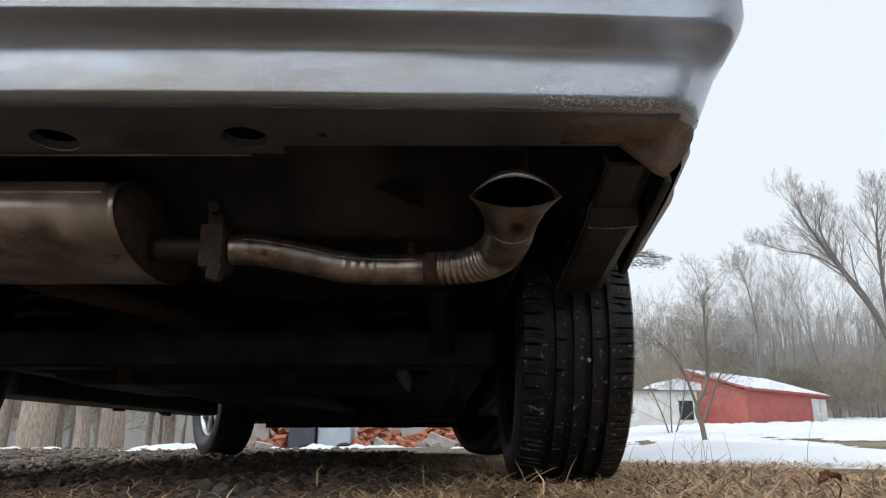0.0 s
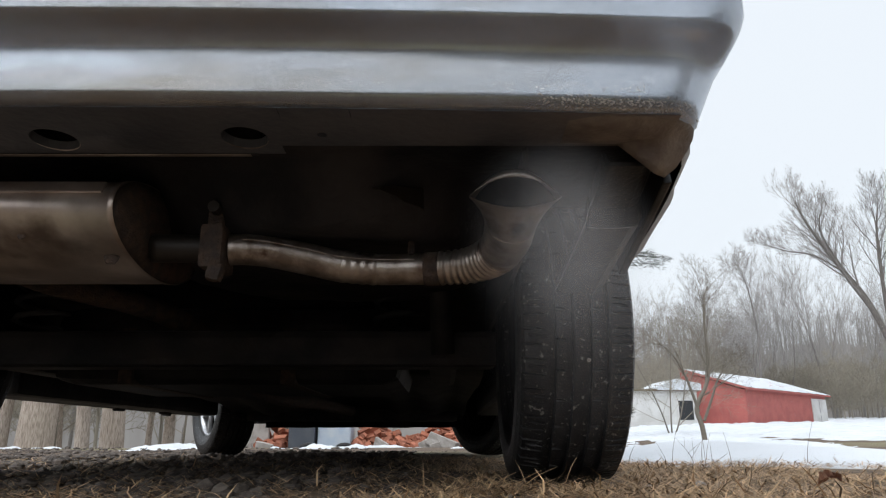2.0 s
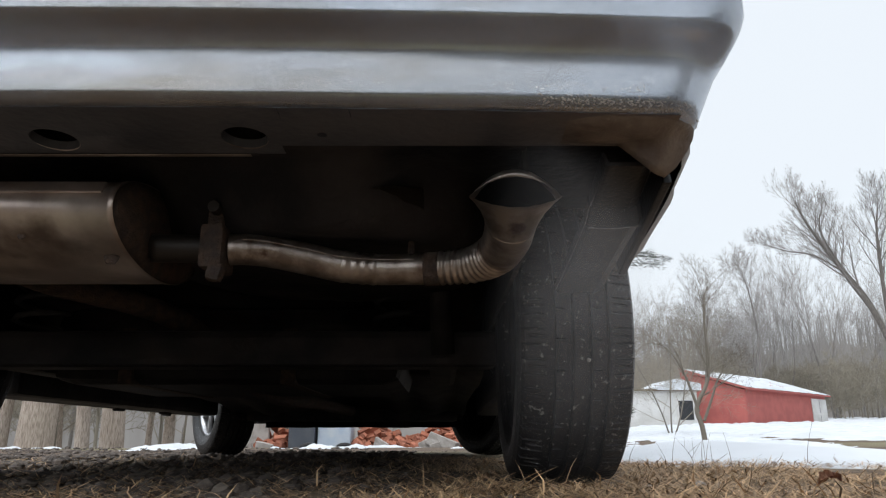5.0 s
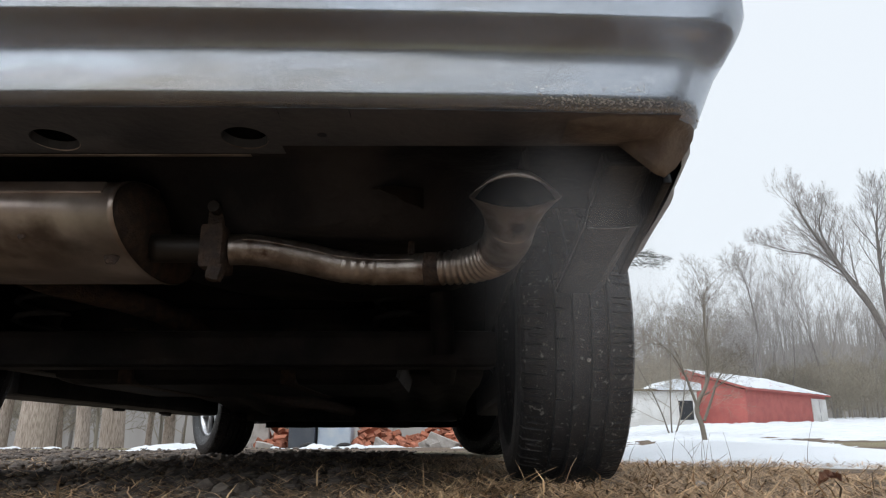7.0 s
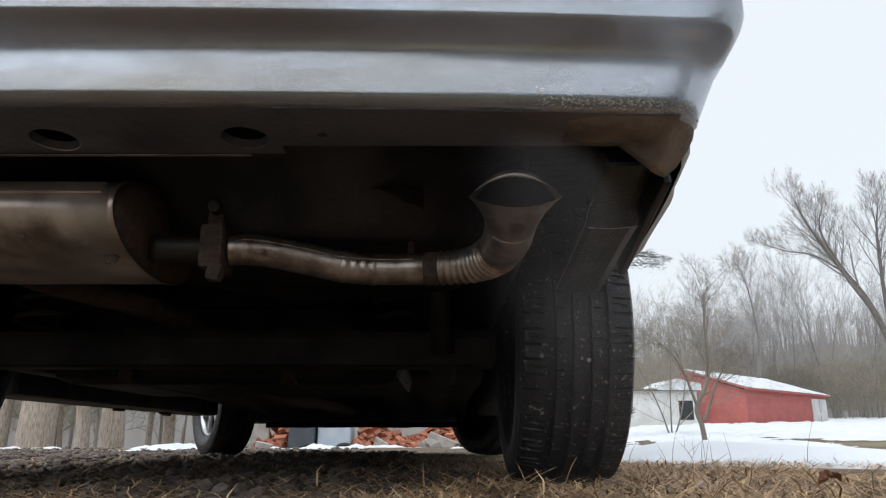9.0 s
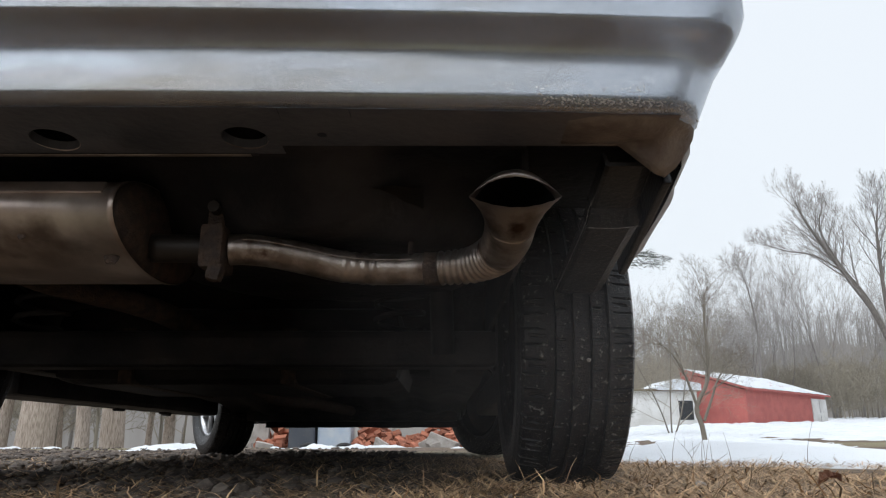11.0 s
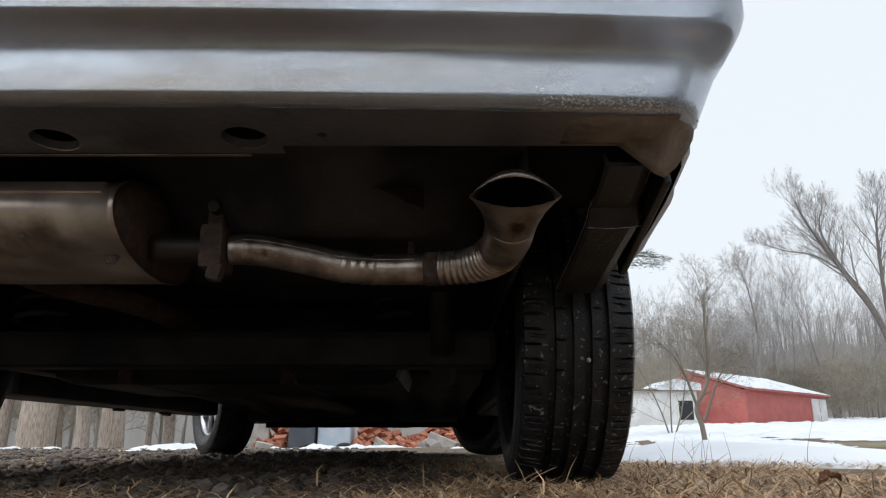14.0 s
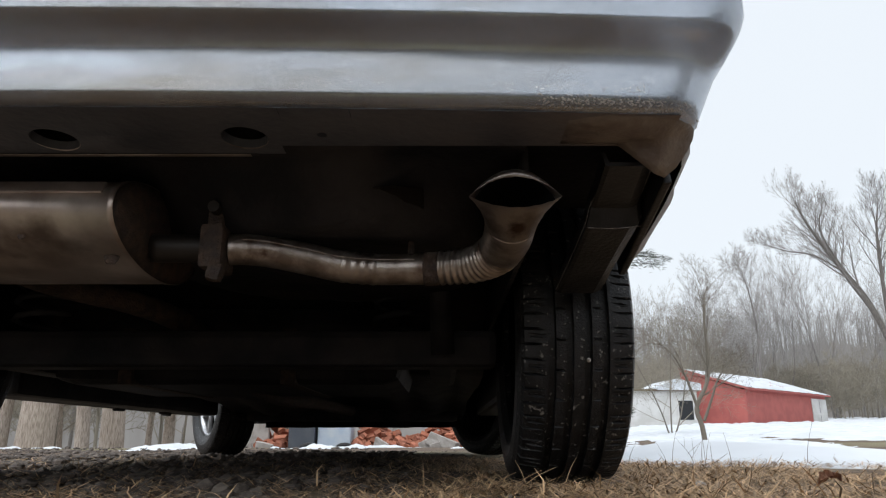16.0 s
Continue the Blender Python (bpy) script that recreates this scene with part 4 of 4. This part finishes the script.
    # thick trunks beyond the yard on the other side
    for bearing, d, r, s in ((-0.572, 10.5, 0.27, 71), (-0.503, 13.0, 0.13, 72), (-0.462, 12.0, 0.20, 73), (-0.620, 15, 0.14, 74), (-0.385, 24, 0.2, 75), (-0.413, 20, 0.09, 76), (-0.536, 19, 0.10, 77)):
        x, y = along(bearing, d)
        tree("old tree with flaky pale bark", ground_pose(x, y, s * 50), s, 11, 0.9, 3, bark=PALE_BARK, twig=PALE_BARK, trunk_r=r, kids=5, fork=0.09, sides=14, min_r=0.01)


woods()


def conifer():
    root = thing("conifer", "small dark evergreen with drooping boughs behind the car", "tree", at=ground_pose(2.6, 12.0))
    t = loft(tube_rings([(0, 0, -0.1), (0.02, 0, 2.0), (0, 0, 4.1)], [0.06, 0.04, 0.008], 8))
    part("trunk", t, BARK, root, smooth=True)
    rng = random.Random(2)
    boughs = [(k, 0.7 + 2.9 * k / 40, 0.62 * (1 - k / 60), 2.4 * k) for k in range(40)] + [(41, 3.38, 1.52, 0.05), (42, 3.22, 1.32, -0.1), (43, 3.5, 1.34, 0.2)]
    for k, z, ln, a in boughs:
        verts, faces = [], []
        for i in range(int(260 * ln)):
            f = rng.uniform(0.1, 1.0)
            r = ln * f
            side = rng.gauss(0, 0.09) * ln * (1.15 - f)
            p = Vector((r * math.cos(a) - side * math.sin(a), r * math.sin(a) + side * math.cos(a), z + 0.10 * f - 0.16 * f * f - abs(side) * 0.3 + rng.gauss(0, 0.04)))
            d = Vector((math.cos(a) + rng.uniform(-.7, .7), math.sin(a) + rng.uniform(-.7, .7), rng.uniform(-.6, .3))).normalized() * rng.uniform(0.05, 0.11)
            w = d.orthogonal().normalized() * 0.008
            c = len(verts)
            verts += [p - w, p + w, p + d]
            faces.append((c, c + 1, c + 2))
        stem = tube_rings([(0, 0, z), (ln * .5 * math.cos(a), ln * .5 * math.sin(a), z + 0.01), (ln * math.cos(a), ln * math.sin(a), z - 0.06)], [0.012, 0.008, 0.003], 5)
        c = len(verts)
        for ring in stem:
            verts += ring
        for i in range(2):
            faces += [(c + 5 * i + j, c + 5 * i + (j + 1) % 5, c + 5 * i + 5 + (j + 1) % 5, c + 5 * i + 5 + j) for j in range(5)]
        part("bough", (verts, faces), NEEDLES, root)


conifer()


def backdrop():
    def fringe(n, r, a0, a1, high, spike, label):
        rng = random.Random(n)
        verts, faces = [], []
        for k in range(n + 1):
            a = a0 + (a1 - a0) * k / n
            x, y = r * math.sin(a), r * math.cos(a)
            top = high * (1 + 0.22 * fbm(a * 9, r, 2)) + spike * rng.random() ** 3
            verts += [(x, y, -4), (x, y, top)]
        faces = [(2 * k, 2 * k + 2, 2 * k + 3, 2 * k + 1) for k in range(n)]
        tagged(part("backdrop", (verts, faces), HAZED_WOOD), label, "backdrop", kind="structure")
    fringe(7000, 125.0, 0, 2 * math.pi, 13.5, 8.0, "distant grey-brown winter wood with mist put into its pale colour")
    # near strips added behind the camera to block low skylight and show in reflections
    fringe(500, 27.0, math.pi * 0.60, math.pi * 0.98, 8.0, 2.5, "tall unseen strip of wood added behind the camera to block light")
    fringe(500, 27.0, math.pi * 0.98, math.pi * 1.40, 4.0, 2.0, "low unseen strip of wood added behind the camera to block light")


backdrop()


# ---- the sheds ----
def red_shed():
    """Local x along the eave wall, y along the gable, from the near corner."""
    cx, cy = 17.0, 39.5
    z = 0.60
    ang = math.degrees(math.atan2(7.5, 8.5))
    L, half, eave, ridge = 11.3, 3.8, 2.2, 3.5
    root = thing("shed", "red wooden shed with a snow-covered roof", "shed", at=pose(cx, cy, z, 0, 0, ang))
    bm = box(0, L, 0.0, 0.1, -0.5, eave)
    part("front_wall", bm, REDWALL, root)
    part("back_wall", box(0, L, half, half + 0.1, -0.5, ridge - 0.06), REDWALL, root)
    for x in (0.0, L - 0.1):
        bm = bmesh.new()
        sec = [(0.1, -0.5), (half, -0.5), (half, ridge - 0.08), (1.9, (eave + ridge) / 2 - 0.06), (0.1, eave - 0.02)]
        a = [bm.verts.new((x, u, v)) for u, v in sec]
        b = [bm.verts.new((x + 0.1, u, v)) for u, v in sec]
        bm.faces.new(a), bm.faces.new(b[::-1])
        for i in range(5):
            bm.faces.new((a[i], a[(i + 1) % 5], b[(i + 1) % 5], b[i]))
        part("gable_wall", bm, REDWALL, root)
    bm = bmesh.new()
    e, top = (-0.3, eave - 0.05), (half, ridge)
    sec = [e, top, (top[0], top[1] + 0.10), (e[0], e[1] + 0.10)]
    a = [bm.verts.new((-0.3, u, v)) for u, v in sec]
    b = [bm.verts.new((L + 0.3, u, v)) for u, v in sec]
    bm.faces.new(a), bm.faces.new(b[::-1])
    for i in range(4):
        bm.faces.new((a[i], a[(i + 1) % 4], b[(i + 1) % 4], b[i]))
    part("roof", bm, REDWALL, root, "red-edged roof")
    bm = bmesh.new()
    rows = []
    for i in range(9):
        f = i / 8
        u, v = e[0] + (top[0] - e[0]) * f, e[1] + (top[1] - e[1]) * f + 0.125
        rows.append([bm.verts.new((-0.25 + (L + 0.5) * k / 40, u, v + 0.045 * fbm(k * 0.5, f * 4, 0, 2))) for k in range(41)])
    for a, b in zip(rows, rows[1:]):
        for k in range(40):
            bm.faces.new((a[k], a[k + 1], b[k + 1], b[k]))
    part("snow_cover", bm, SNOW, root, "thin melting snow", smooth=True)
    door = part("door", box(9.0, L + 0.01, -0.05, -0.003, 0.0, 2.0, 0.01), WHITEWALL, root, "white double door")
    part("door_gap", box(10.15, 10.18, -0.056, -0.048, 0.02, 1.98), SLATE, door)
    part("door_rail", box(9.05, L - 0.05, -0.065, -0.052, 1.0, 1.1), WHITEWALL, door)


def white_shed():
    root = thing("shed", "low white shed with a snowy roof and dark window", "shed", at=pose(9.4, 38.4, 0.66, 0, 0, 4))
    part("wall", box(0.0, 4.6, 0, 3.0, -0.5, 1.95), WHITEWALL, root)
    part("roof", box(-0.2, 4.7, -0.2, 3.2, 1.95, 2.06), EARTH, root, "weathered brown roof edge")
    bm = bmesh.new()
    sec = [(2.3, 2.0), (2.3, 2.15), (3.4, 2.62), (4.75, 2.35), (4.75, 2.0)]
    a = [bm.verts.new((u, -0.3, v)) for u, v in sec]
    b = [bm.verts.new((u, 3.2, v)) for u, v in sec]
    bm.faces.new(a), bm.faces.new(b[::-1])
    for i in range(5):
        bm.faces.new((a[i], a[(i + 1) % 5], b[(i + 1) % 5], b[i]))
    part("gable", bm, SNOW, root, "snow-covered gable roof")
    win = part("window", box(3.50, 4.32, -0.03, -0.003, 0.42, 1.45), DARKWINDOW, root, "dark window pane")
    for q in ((3.42, 3.50), (4.32, 4.40)):
        part("frame", box(q[0], q[1], -0.05, -0.003, 0.40, 1.50), WHITEWALL, win)


red_shed()
white_shed()


# ---- rubble beyond the car ----
def rubble():
    rng = random.Random(9)
    heap = thing("brick_heap", "heap of broken red bricks with snow between", "bricks", at=pose(0, 0, 0))
    bm = box(-0.085, 0.085, -0.048, 0.048, -0.03, 0.03, 0.006)
    for v in bm.verts:
        v.co += Vector((0.012 * noise.noise(v.co * 40), 0.01 * noise.noise(v.co * 37 + Vector((9, 0, 0))), 0.008 * noise.noise(v.co * 45)))
    brick = part("brick", bm, BRICKM, heap)
    first = True
    for k in range(280):
        x = rng.choice([rng.uniform(-1.2, 0.95), rng.uniform(-2.62, -2.2) if rng.random() < 0.35 else rng.uniform(-1.2, 0.95)])
        y = 10.4 + rng.uniform(-0.6, 0.8)
        top = 0.42 * math.exp(-((y - 10.7) / 0.5) ** 2) * (0.8 + 0.35 * math.sin(x * 5 + 1))
        z = ground_z(x, y) + 0.03 + rng.uniform(0.1, 1.0) * max(top, 0.02)
        m = pose(x, y, z, rng.uniform(-50, 50), rng.uniform(-40, 40), rng.uniform(0, 180))
        if first:
            brick.matrix_basis, first = m, False
        else:
            b = new("brick", brick.data)
            b.parent, b.matrix_basis = heap, m
    for k, (x, y, s, sq) in enumerate(((-0.84, 9.8, 0.10, 1.1), (-0.22, 9.8, 0.11, 1.0), (0.0, 9.75, 0.13, 1.5), (-0.10, 9.6, 0.06, 1.2), (-2.35, 9.4, 0.07, 1.6), (-2.55, 9.3, 0.06, 1.3), (0.35, 9.6, 0.06, 1.5))):
        bm = box(-s * sq, s * sq, -s, s, -s * 0.62, s * 0.62, s * 0.12)
        bmesh.ops.subdivide_edges(bm, edges=bm.edges[:], cuts=1, use_grid_fill=True)
        for v in bm.verts:
            v.co *= 1 + 0.28 * noise.noise(v.co * 7 + Vector((k * 5, 0, 0)))
        bmesh.ops.rotate(bm, matrix=Matrix.Rotation(0.55 * math.sin(k * 3 + 1), 3, "Y"), verts=bm.verts)
        ob = part("concrete_lump", bm, CONCRETE)
        ob.matrix_basis = pose(x, y, ground_z(x, y) + s * 0.55)
        tagged(ob, "broken lump of grey concrete beside the bricks", "concrete", "lumps of concrete")
    # storage boxes by the heap
    z = ground_z(-1.8, 10.2)
    bin_ = thing("storage_bin", "dark slate-blue plastic bin on the ground", "bin")
    part("tub", box(-2.17, -1.80, 10.0, 10.5, z - 0.02, z + 0.42, 0.02), SLATE, bin_)
    part("rim", box(-2.19, -1.78, 9.98, 10.52, z + 0.36, z + 0.40, 0.01), SLATE, bin_)
    tub = thing("storage_bin", "pale blue plastic bin with scuffed side", "bin")
    part("tub", box(-1.77, -1.30, 10.05, 10.5, z + 0.02, z + 0.45, 0.03), PALEBLUE, tub)
    part("rim", box(-1.79, -1.28, 10.03, 10.52, z + 0.38, z + 0.42, 0.01), PALEBLUE, tub)
    for x in (-1.86, -1.36):
        ring = [(x + 0.13 * math.cos(u), 9.9, z - 0.02 + 0.10 * math.sin(u)) for u in (math.pi * k / 16 for k in range(17))]
        ob = part("old_tyre", loft(tube_rings(ring, [0.035] * 17, 10)), RUBBER, smooth=True)
        tagged(ob, "half-buried old black tyre", "tyre", "half-buried tyres")
    board = part("concrete_slab", box(-2.95, -2.52, 10.3, 10.4, ground_z(-2.8, 10.3) - 0.05, 0.5, 0.01), CONCRETE)
    tagged(board, "upright pale concrete slab beyond the car", "slab")


rubble()


def leaf():
    x, y = 0.635, 1.23
    bm = bmesh.new()
    rows = []
    for i in range(13):
        f = i / 12
        wide = 0.013 * math.sin(math.pi * f ** 0.8) * (0.75 + 0.25 * math.cos(f * 26)) + 0.0006
        rows.append([bm.verts.new((0.05 * f, wide * j / 3, 0.010 * (j / 3) ** 2 + 0.010 * math.sin(f * 3.1) + 0.0015 * math.sin(f * 19 + j))) for j in range(-3, 4)])
    for p, q in zip(rows, rows[1:]):
        for j in range(6):
            bm.faces.new((p[j], p[j + 1], q[j + 1], q[j]))
    bmesh.ops.solidify(bm, geom=bm.faces[:], thickness=0.0006)
    ob = part("leaf", bm, LEAFM)
    ob.matrix_basis = pose(x, y, ground_z(x, y) + 0.016, 18, -8, 15)
    tagged(ob, "curled reddish-brown dead leaf on the straw", "leaf")


leaf()

def weeds():
    """Dry stalks at the snow's edge, and longer straws and a pale stone by the wheel."""
    rng = random.Random(31)
    plant = thing("weed", "thin dry weed stalks standing at the snow's edge", "weed")
    for k in range(16):
        x, y = 0.86 + rng.gauss(0, 0.12), 2.45 + rng.gauss(0, 0.18)
        z, h, a = ground_z(x, y) - 0.01, rng.uniform(0.05, 0.15), rng.uniform(0, 6.28)
        bend = rng.uniform(0.02, 0.10)
        line = spline([(x, y, z), (x + bend * 0.2 * math.cos(a), y + bend * 0.2 * math.sin(a), z + h * 0.45), (x + bend * math.cos(a), y + bend * math.sin(a), z + h)], 4)
        part("stalk", loft(tube_rings([tuple(p) for p in line], [0.0012 - 0.0001 * i for i in range(len(line))], 5)), GARDENTWIG, plant)
    tuft = thing("straw_tuft", "few long pale straws against the tyre", "straw")
    for k in range(34):
        x, y = (0.10 + rng.gauss(0, 0.05), 1.26 + rng.gauss(0, 0.05)) if k % 3 else (rng.uniform(-0.1, 0.42), 1.19 + 0.04 * rng.random())
        z, ln, a, up = ground_z(x, y), rng.uniform(0.04, 0.10), rng.uniform(0, 6.28), rng.uniform(0.1, 0.75)
        end = Vector((math.cos(a) * math.cos(up), math.sin(a) * math.cos(up) * 0.4, math.sin(up))) * ln
        line = spline([(x, y, z), (x + end.x * 0.5, y + end.y * 0.5, z + end.z * 0.62), (x + end.x, y + end.y, z + end.z)], 4)
        part("blade", loft(tube_rings([tuple(p) for p in line], [0.0010 - 0.00007 * i for i in range(len(line))], 5)), STRAW, tuft)
    for x, y, r in ((0.465, 1.32, 0.013), (0.36, 1.27, 0.010), (0.52, 1.36, 0.008)):
        bm = bmesh.new()
        bmesh.ops.create_icosphere(bm, subdivisions=2, radius=r)
        for v in bm.verts:
            v.co *= 1 + 0.3 * noise.noise(v.co * 90 + Vector((x * 50, 0, 0)))
            v.co.z *= 0.55
        ob = part("stone", bm, CONCRETE)
        ob.matrix_basis = pose(x, y, ground_z(x, y) + r * 0.45 + 0.006)
        tagged(ob, "small pale stone lying in the straw", "stone", "pale stones")


weeds()

# ---- exhaust vapour ----
PUFFS = []


def puff(t0, stay, size, mat, way):
    """A bowl of thin vapour; it leaves the tip at t0 and is blown away within stay seconds."""
    k = len(PUFFS)
    n, rings = 28, []
    for j in range(10):
        q = 0.02 + 0.98 * j / 9
        ring = []
        for i in range(n):
            a = 2 * math.pi * i / n
            x, z = q * math.cos(a), q * math.sin(a)
            ring.append((x, 0.22 * q * q - 0.1 + 0.14 * fbm(x * 1.4 + k * 3, z * 1.4, 2.0, 2), z))
        rings.append(ring)
    bm = loft(rings, False)
    bm.verts.ensure_lookup_table()
    bm.faces.new(bm.verts[:n])
    ob = part("vapour_puff", bm, mat, smooth=True)
    ob.scale = (size, size, size * 1.25)
    tagged(ob, "thin grey exhaust vapour drifting from the tailpipe", "smoke", "puffs of exhaust vapour")
    PUFFS.append((ob, t0, stay, way))


JET = [(0.0, (0.13, 0.88, 0.38)), (0.3, (0.150, 0.83, 0.345)), (0.7, (0.180, 0.82, 0.320)), (1.0, (0.85, 0.80, 0.33))]
DROP = [(0.0, (0.14, 0.86, 0.36)), (0.3, (0.170, 0.80, 0.265)), (0.7, (0.195, 0.77, 0.165)), (1.0, (0.80, 0.70, 0.16))]
VEIL = [(0.0, (0.25, 1.00, 0.30)), (0.3, (0.43, 0.98, 0.25)), (0.75, (0.55, 0.95, 0.24)), (1.0, (1.50, 0.90, 0.32))]
BROAD = [(0.0, (0.12, 0.96, 0.30)), (0.2, (0.06, 0.95, 0.25)), (0.8, (0.14, 0.94, 0.24)), (1.0, (1.50, 0.90, 0.30))]
for args in ((1.70, 0.75, 0.15, MIDDLE, JET), (1.75, 0.70, 0.18, THIN, DROP), (1.80, 0.80, 0.32, FAINT, VEIL), (2.20, 0.60, 0.14, THIN, JET), (2.30, 0.60, 0.28, FAINT, VEIL),
             (2.68, 0.70, 0.15, MIDDLE, JET), (2.70, 0.62, 0.13, THIN, JET), (2.72, 0.75, 0.18, MIDDLE, DROP), (2.62, 0.80, 0.17, MIDDLE, DROP), (2.80, 0.80, 0.34, THIN, VEIL), (2.85, 0.70, 0.30, FAINT, VEIL),
             (3.05, 0.62, 0.17, MIDDLE, JET), (3.08, 0.68, 0.21, MIDDLE, DROP), (3.12, 0.66, 0.38, THIN, VEIL), (3.15, 0.60, 0.42, FAINT, BROAD),
             (3.85, 0.60, 0.15, FAINT, JET), (4.50, 0.80, 0.16, THIN, JET), (4.60, 0.80, 0.18, THIN, DROP), (5.20, 0.80, 0.16, THIN, JET), (5.30, 0.80, 0.30, FAINT, VEIL), (5.75, 0.60, 0.15, MIDDLE, JET),
             (6.02, 0.75, 0.15, MIDDLE, JET), (6.05, 0.80, 0.18, MIDDLE, DROP), (6.10, 0.85, 0.17, MIDDLE, DROP), (6.15, 0.90, 0.36, THIN, VEIL), (6.25, 0.65, 0.16, THIN, JET),
             (6.62, 0.85, 0.19, THIN, JET), (6.66, 0.90, 0.21, THIN, DROP), (6.75, 0.90, 0.38, FAINT, VEIL), (7.20, 0.85, 0.20, FAINT, DROP), (7.25, 0.90, 0.34, FAINT, VEIL),
             (7.75, 0.90, 0.32, FAINT, VEIL), (7.70, 0.80, 0.18, FAINT, JET), (8.30, 0.90, 0.20, FAINT, DROP), (8.65, 0.90, 0.18, THIN, JET), (8.75, 0.90, 0.32, FAINT, VEIL),
             (9.50, 1.00, 0.20, THIN, JET), (10.2, 1.00, 0.20, FAINT, DROP), (10.6, 1.00, 0.32, FAINT, VEIL),
             (11.0, 1.20, 0.45, FAINT, BROAD), (11.2, 1.00, 0.24, FAINT, DROP), (11.6, 0.85, 0.50, FAINT, BROAD), (11.6, 0.80, 0.24, FAINT, DROP),
             (12.10, 1.30, 0.52, HAZY, BROAD), (12.20, 1.20, 0.28, HAZY, DROP), (12.45, 1.00, 0.36, FAINT, VEIL), (12.70, 0.70, 0.20, FAINT, JET),
             (14.80, 0.80, 0.15, THIN, JET), (14.95, 0.75, 0.17, FAINT, JET), (15.25, 0.80, 0.20, FAINT, DROP), (15.2, 0.80, 0.30, FAINT, VEIL)):
    puff(*args)


# ---- what moves ----
def motions():
    for k, (ob, t0, stay, way) in enumerate(PUFFS):
        store = pose(-0.55 + 0.02 * (k % 5), 1.45, 0.85, 0, 0, 10 * (k % 4))
        rows = [(0.0, store), (t0 - 0.1, store)]
        for f, p in way:
            rows.append((t0 + stay * f, pose(*p, 0, 25 * f * (1 if k % 2 else -1), 30 * math.sin(k * 1.7))))
        away = pose(3.0 + 1.1 * (k % 6), -1.0 - 1.2 * (k // 6), 1.2 + 0.3 * math.sin(k), 0, 20, 30 * math.sin(k * 1.7))
        if t0 + stay + 0.35 < 15.9:
            rows += [(t0 + stay + 0.35, away), (16.0, away)]
        else:
            rows = [r for r in rows if r[0] < 15.9] + [(16.3, away)]
        walk(ob, rows)


motions()
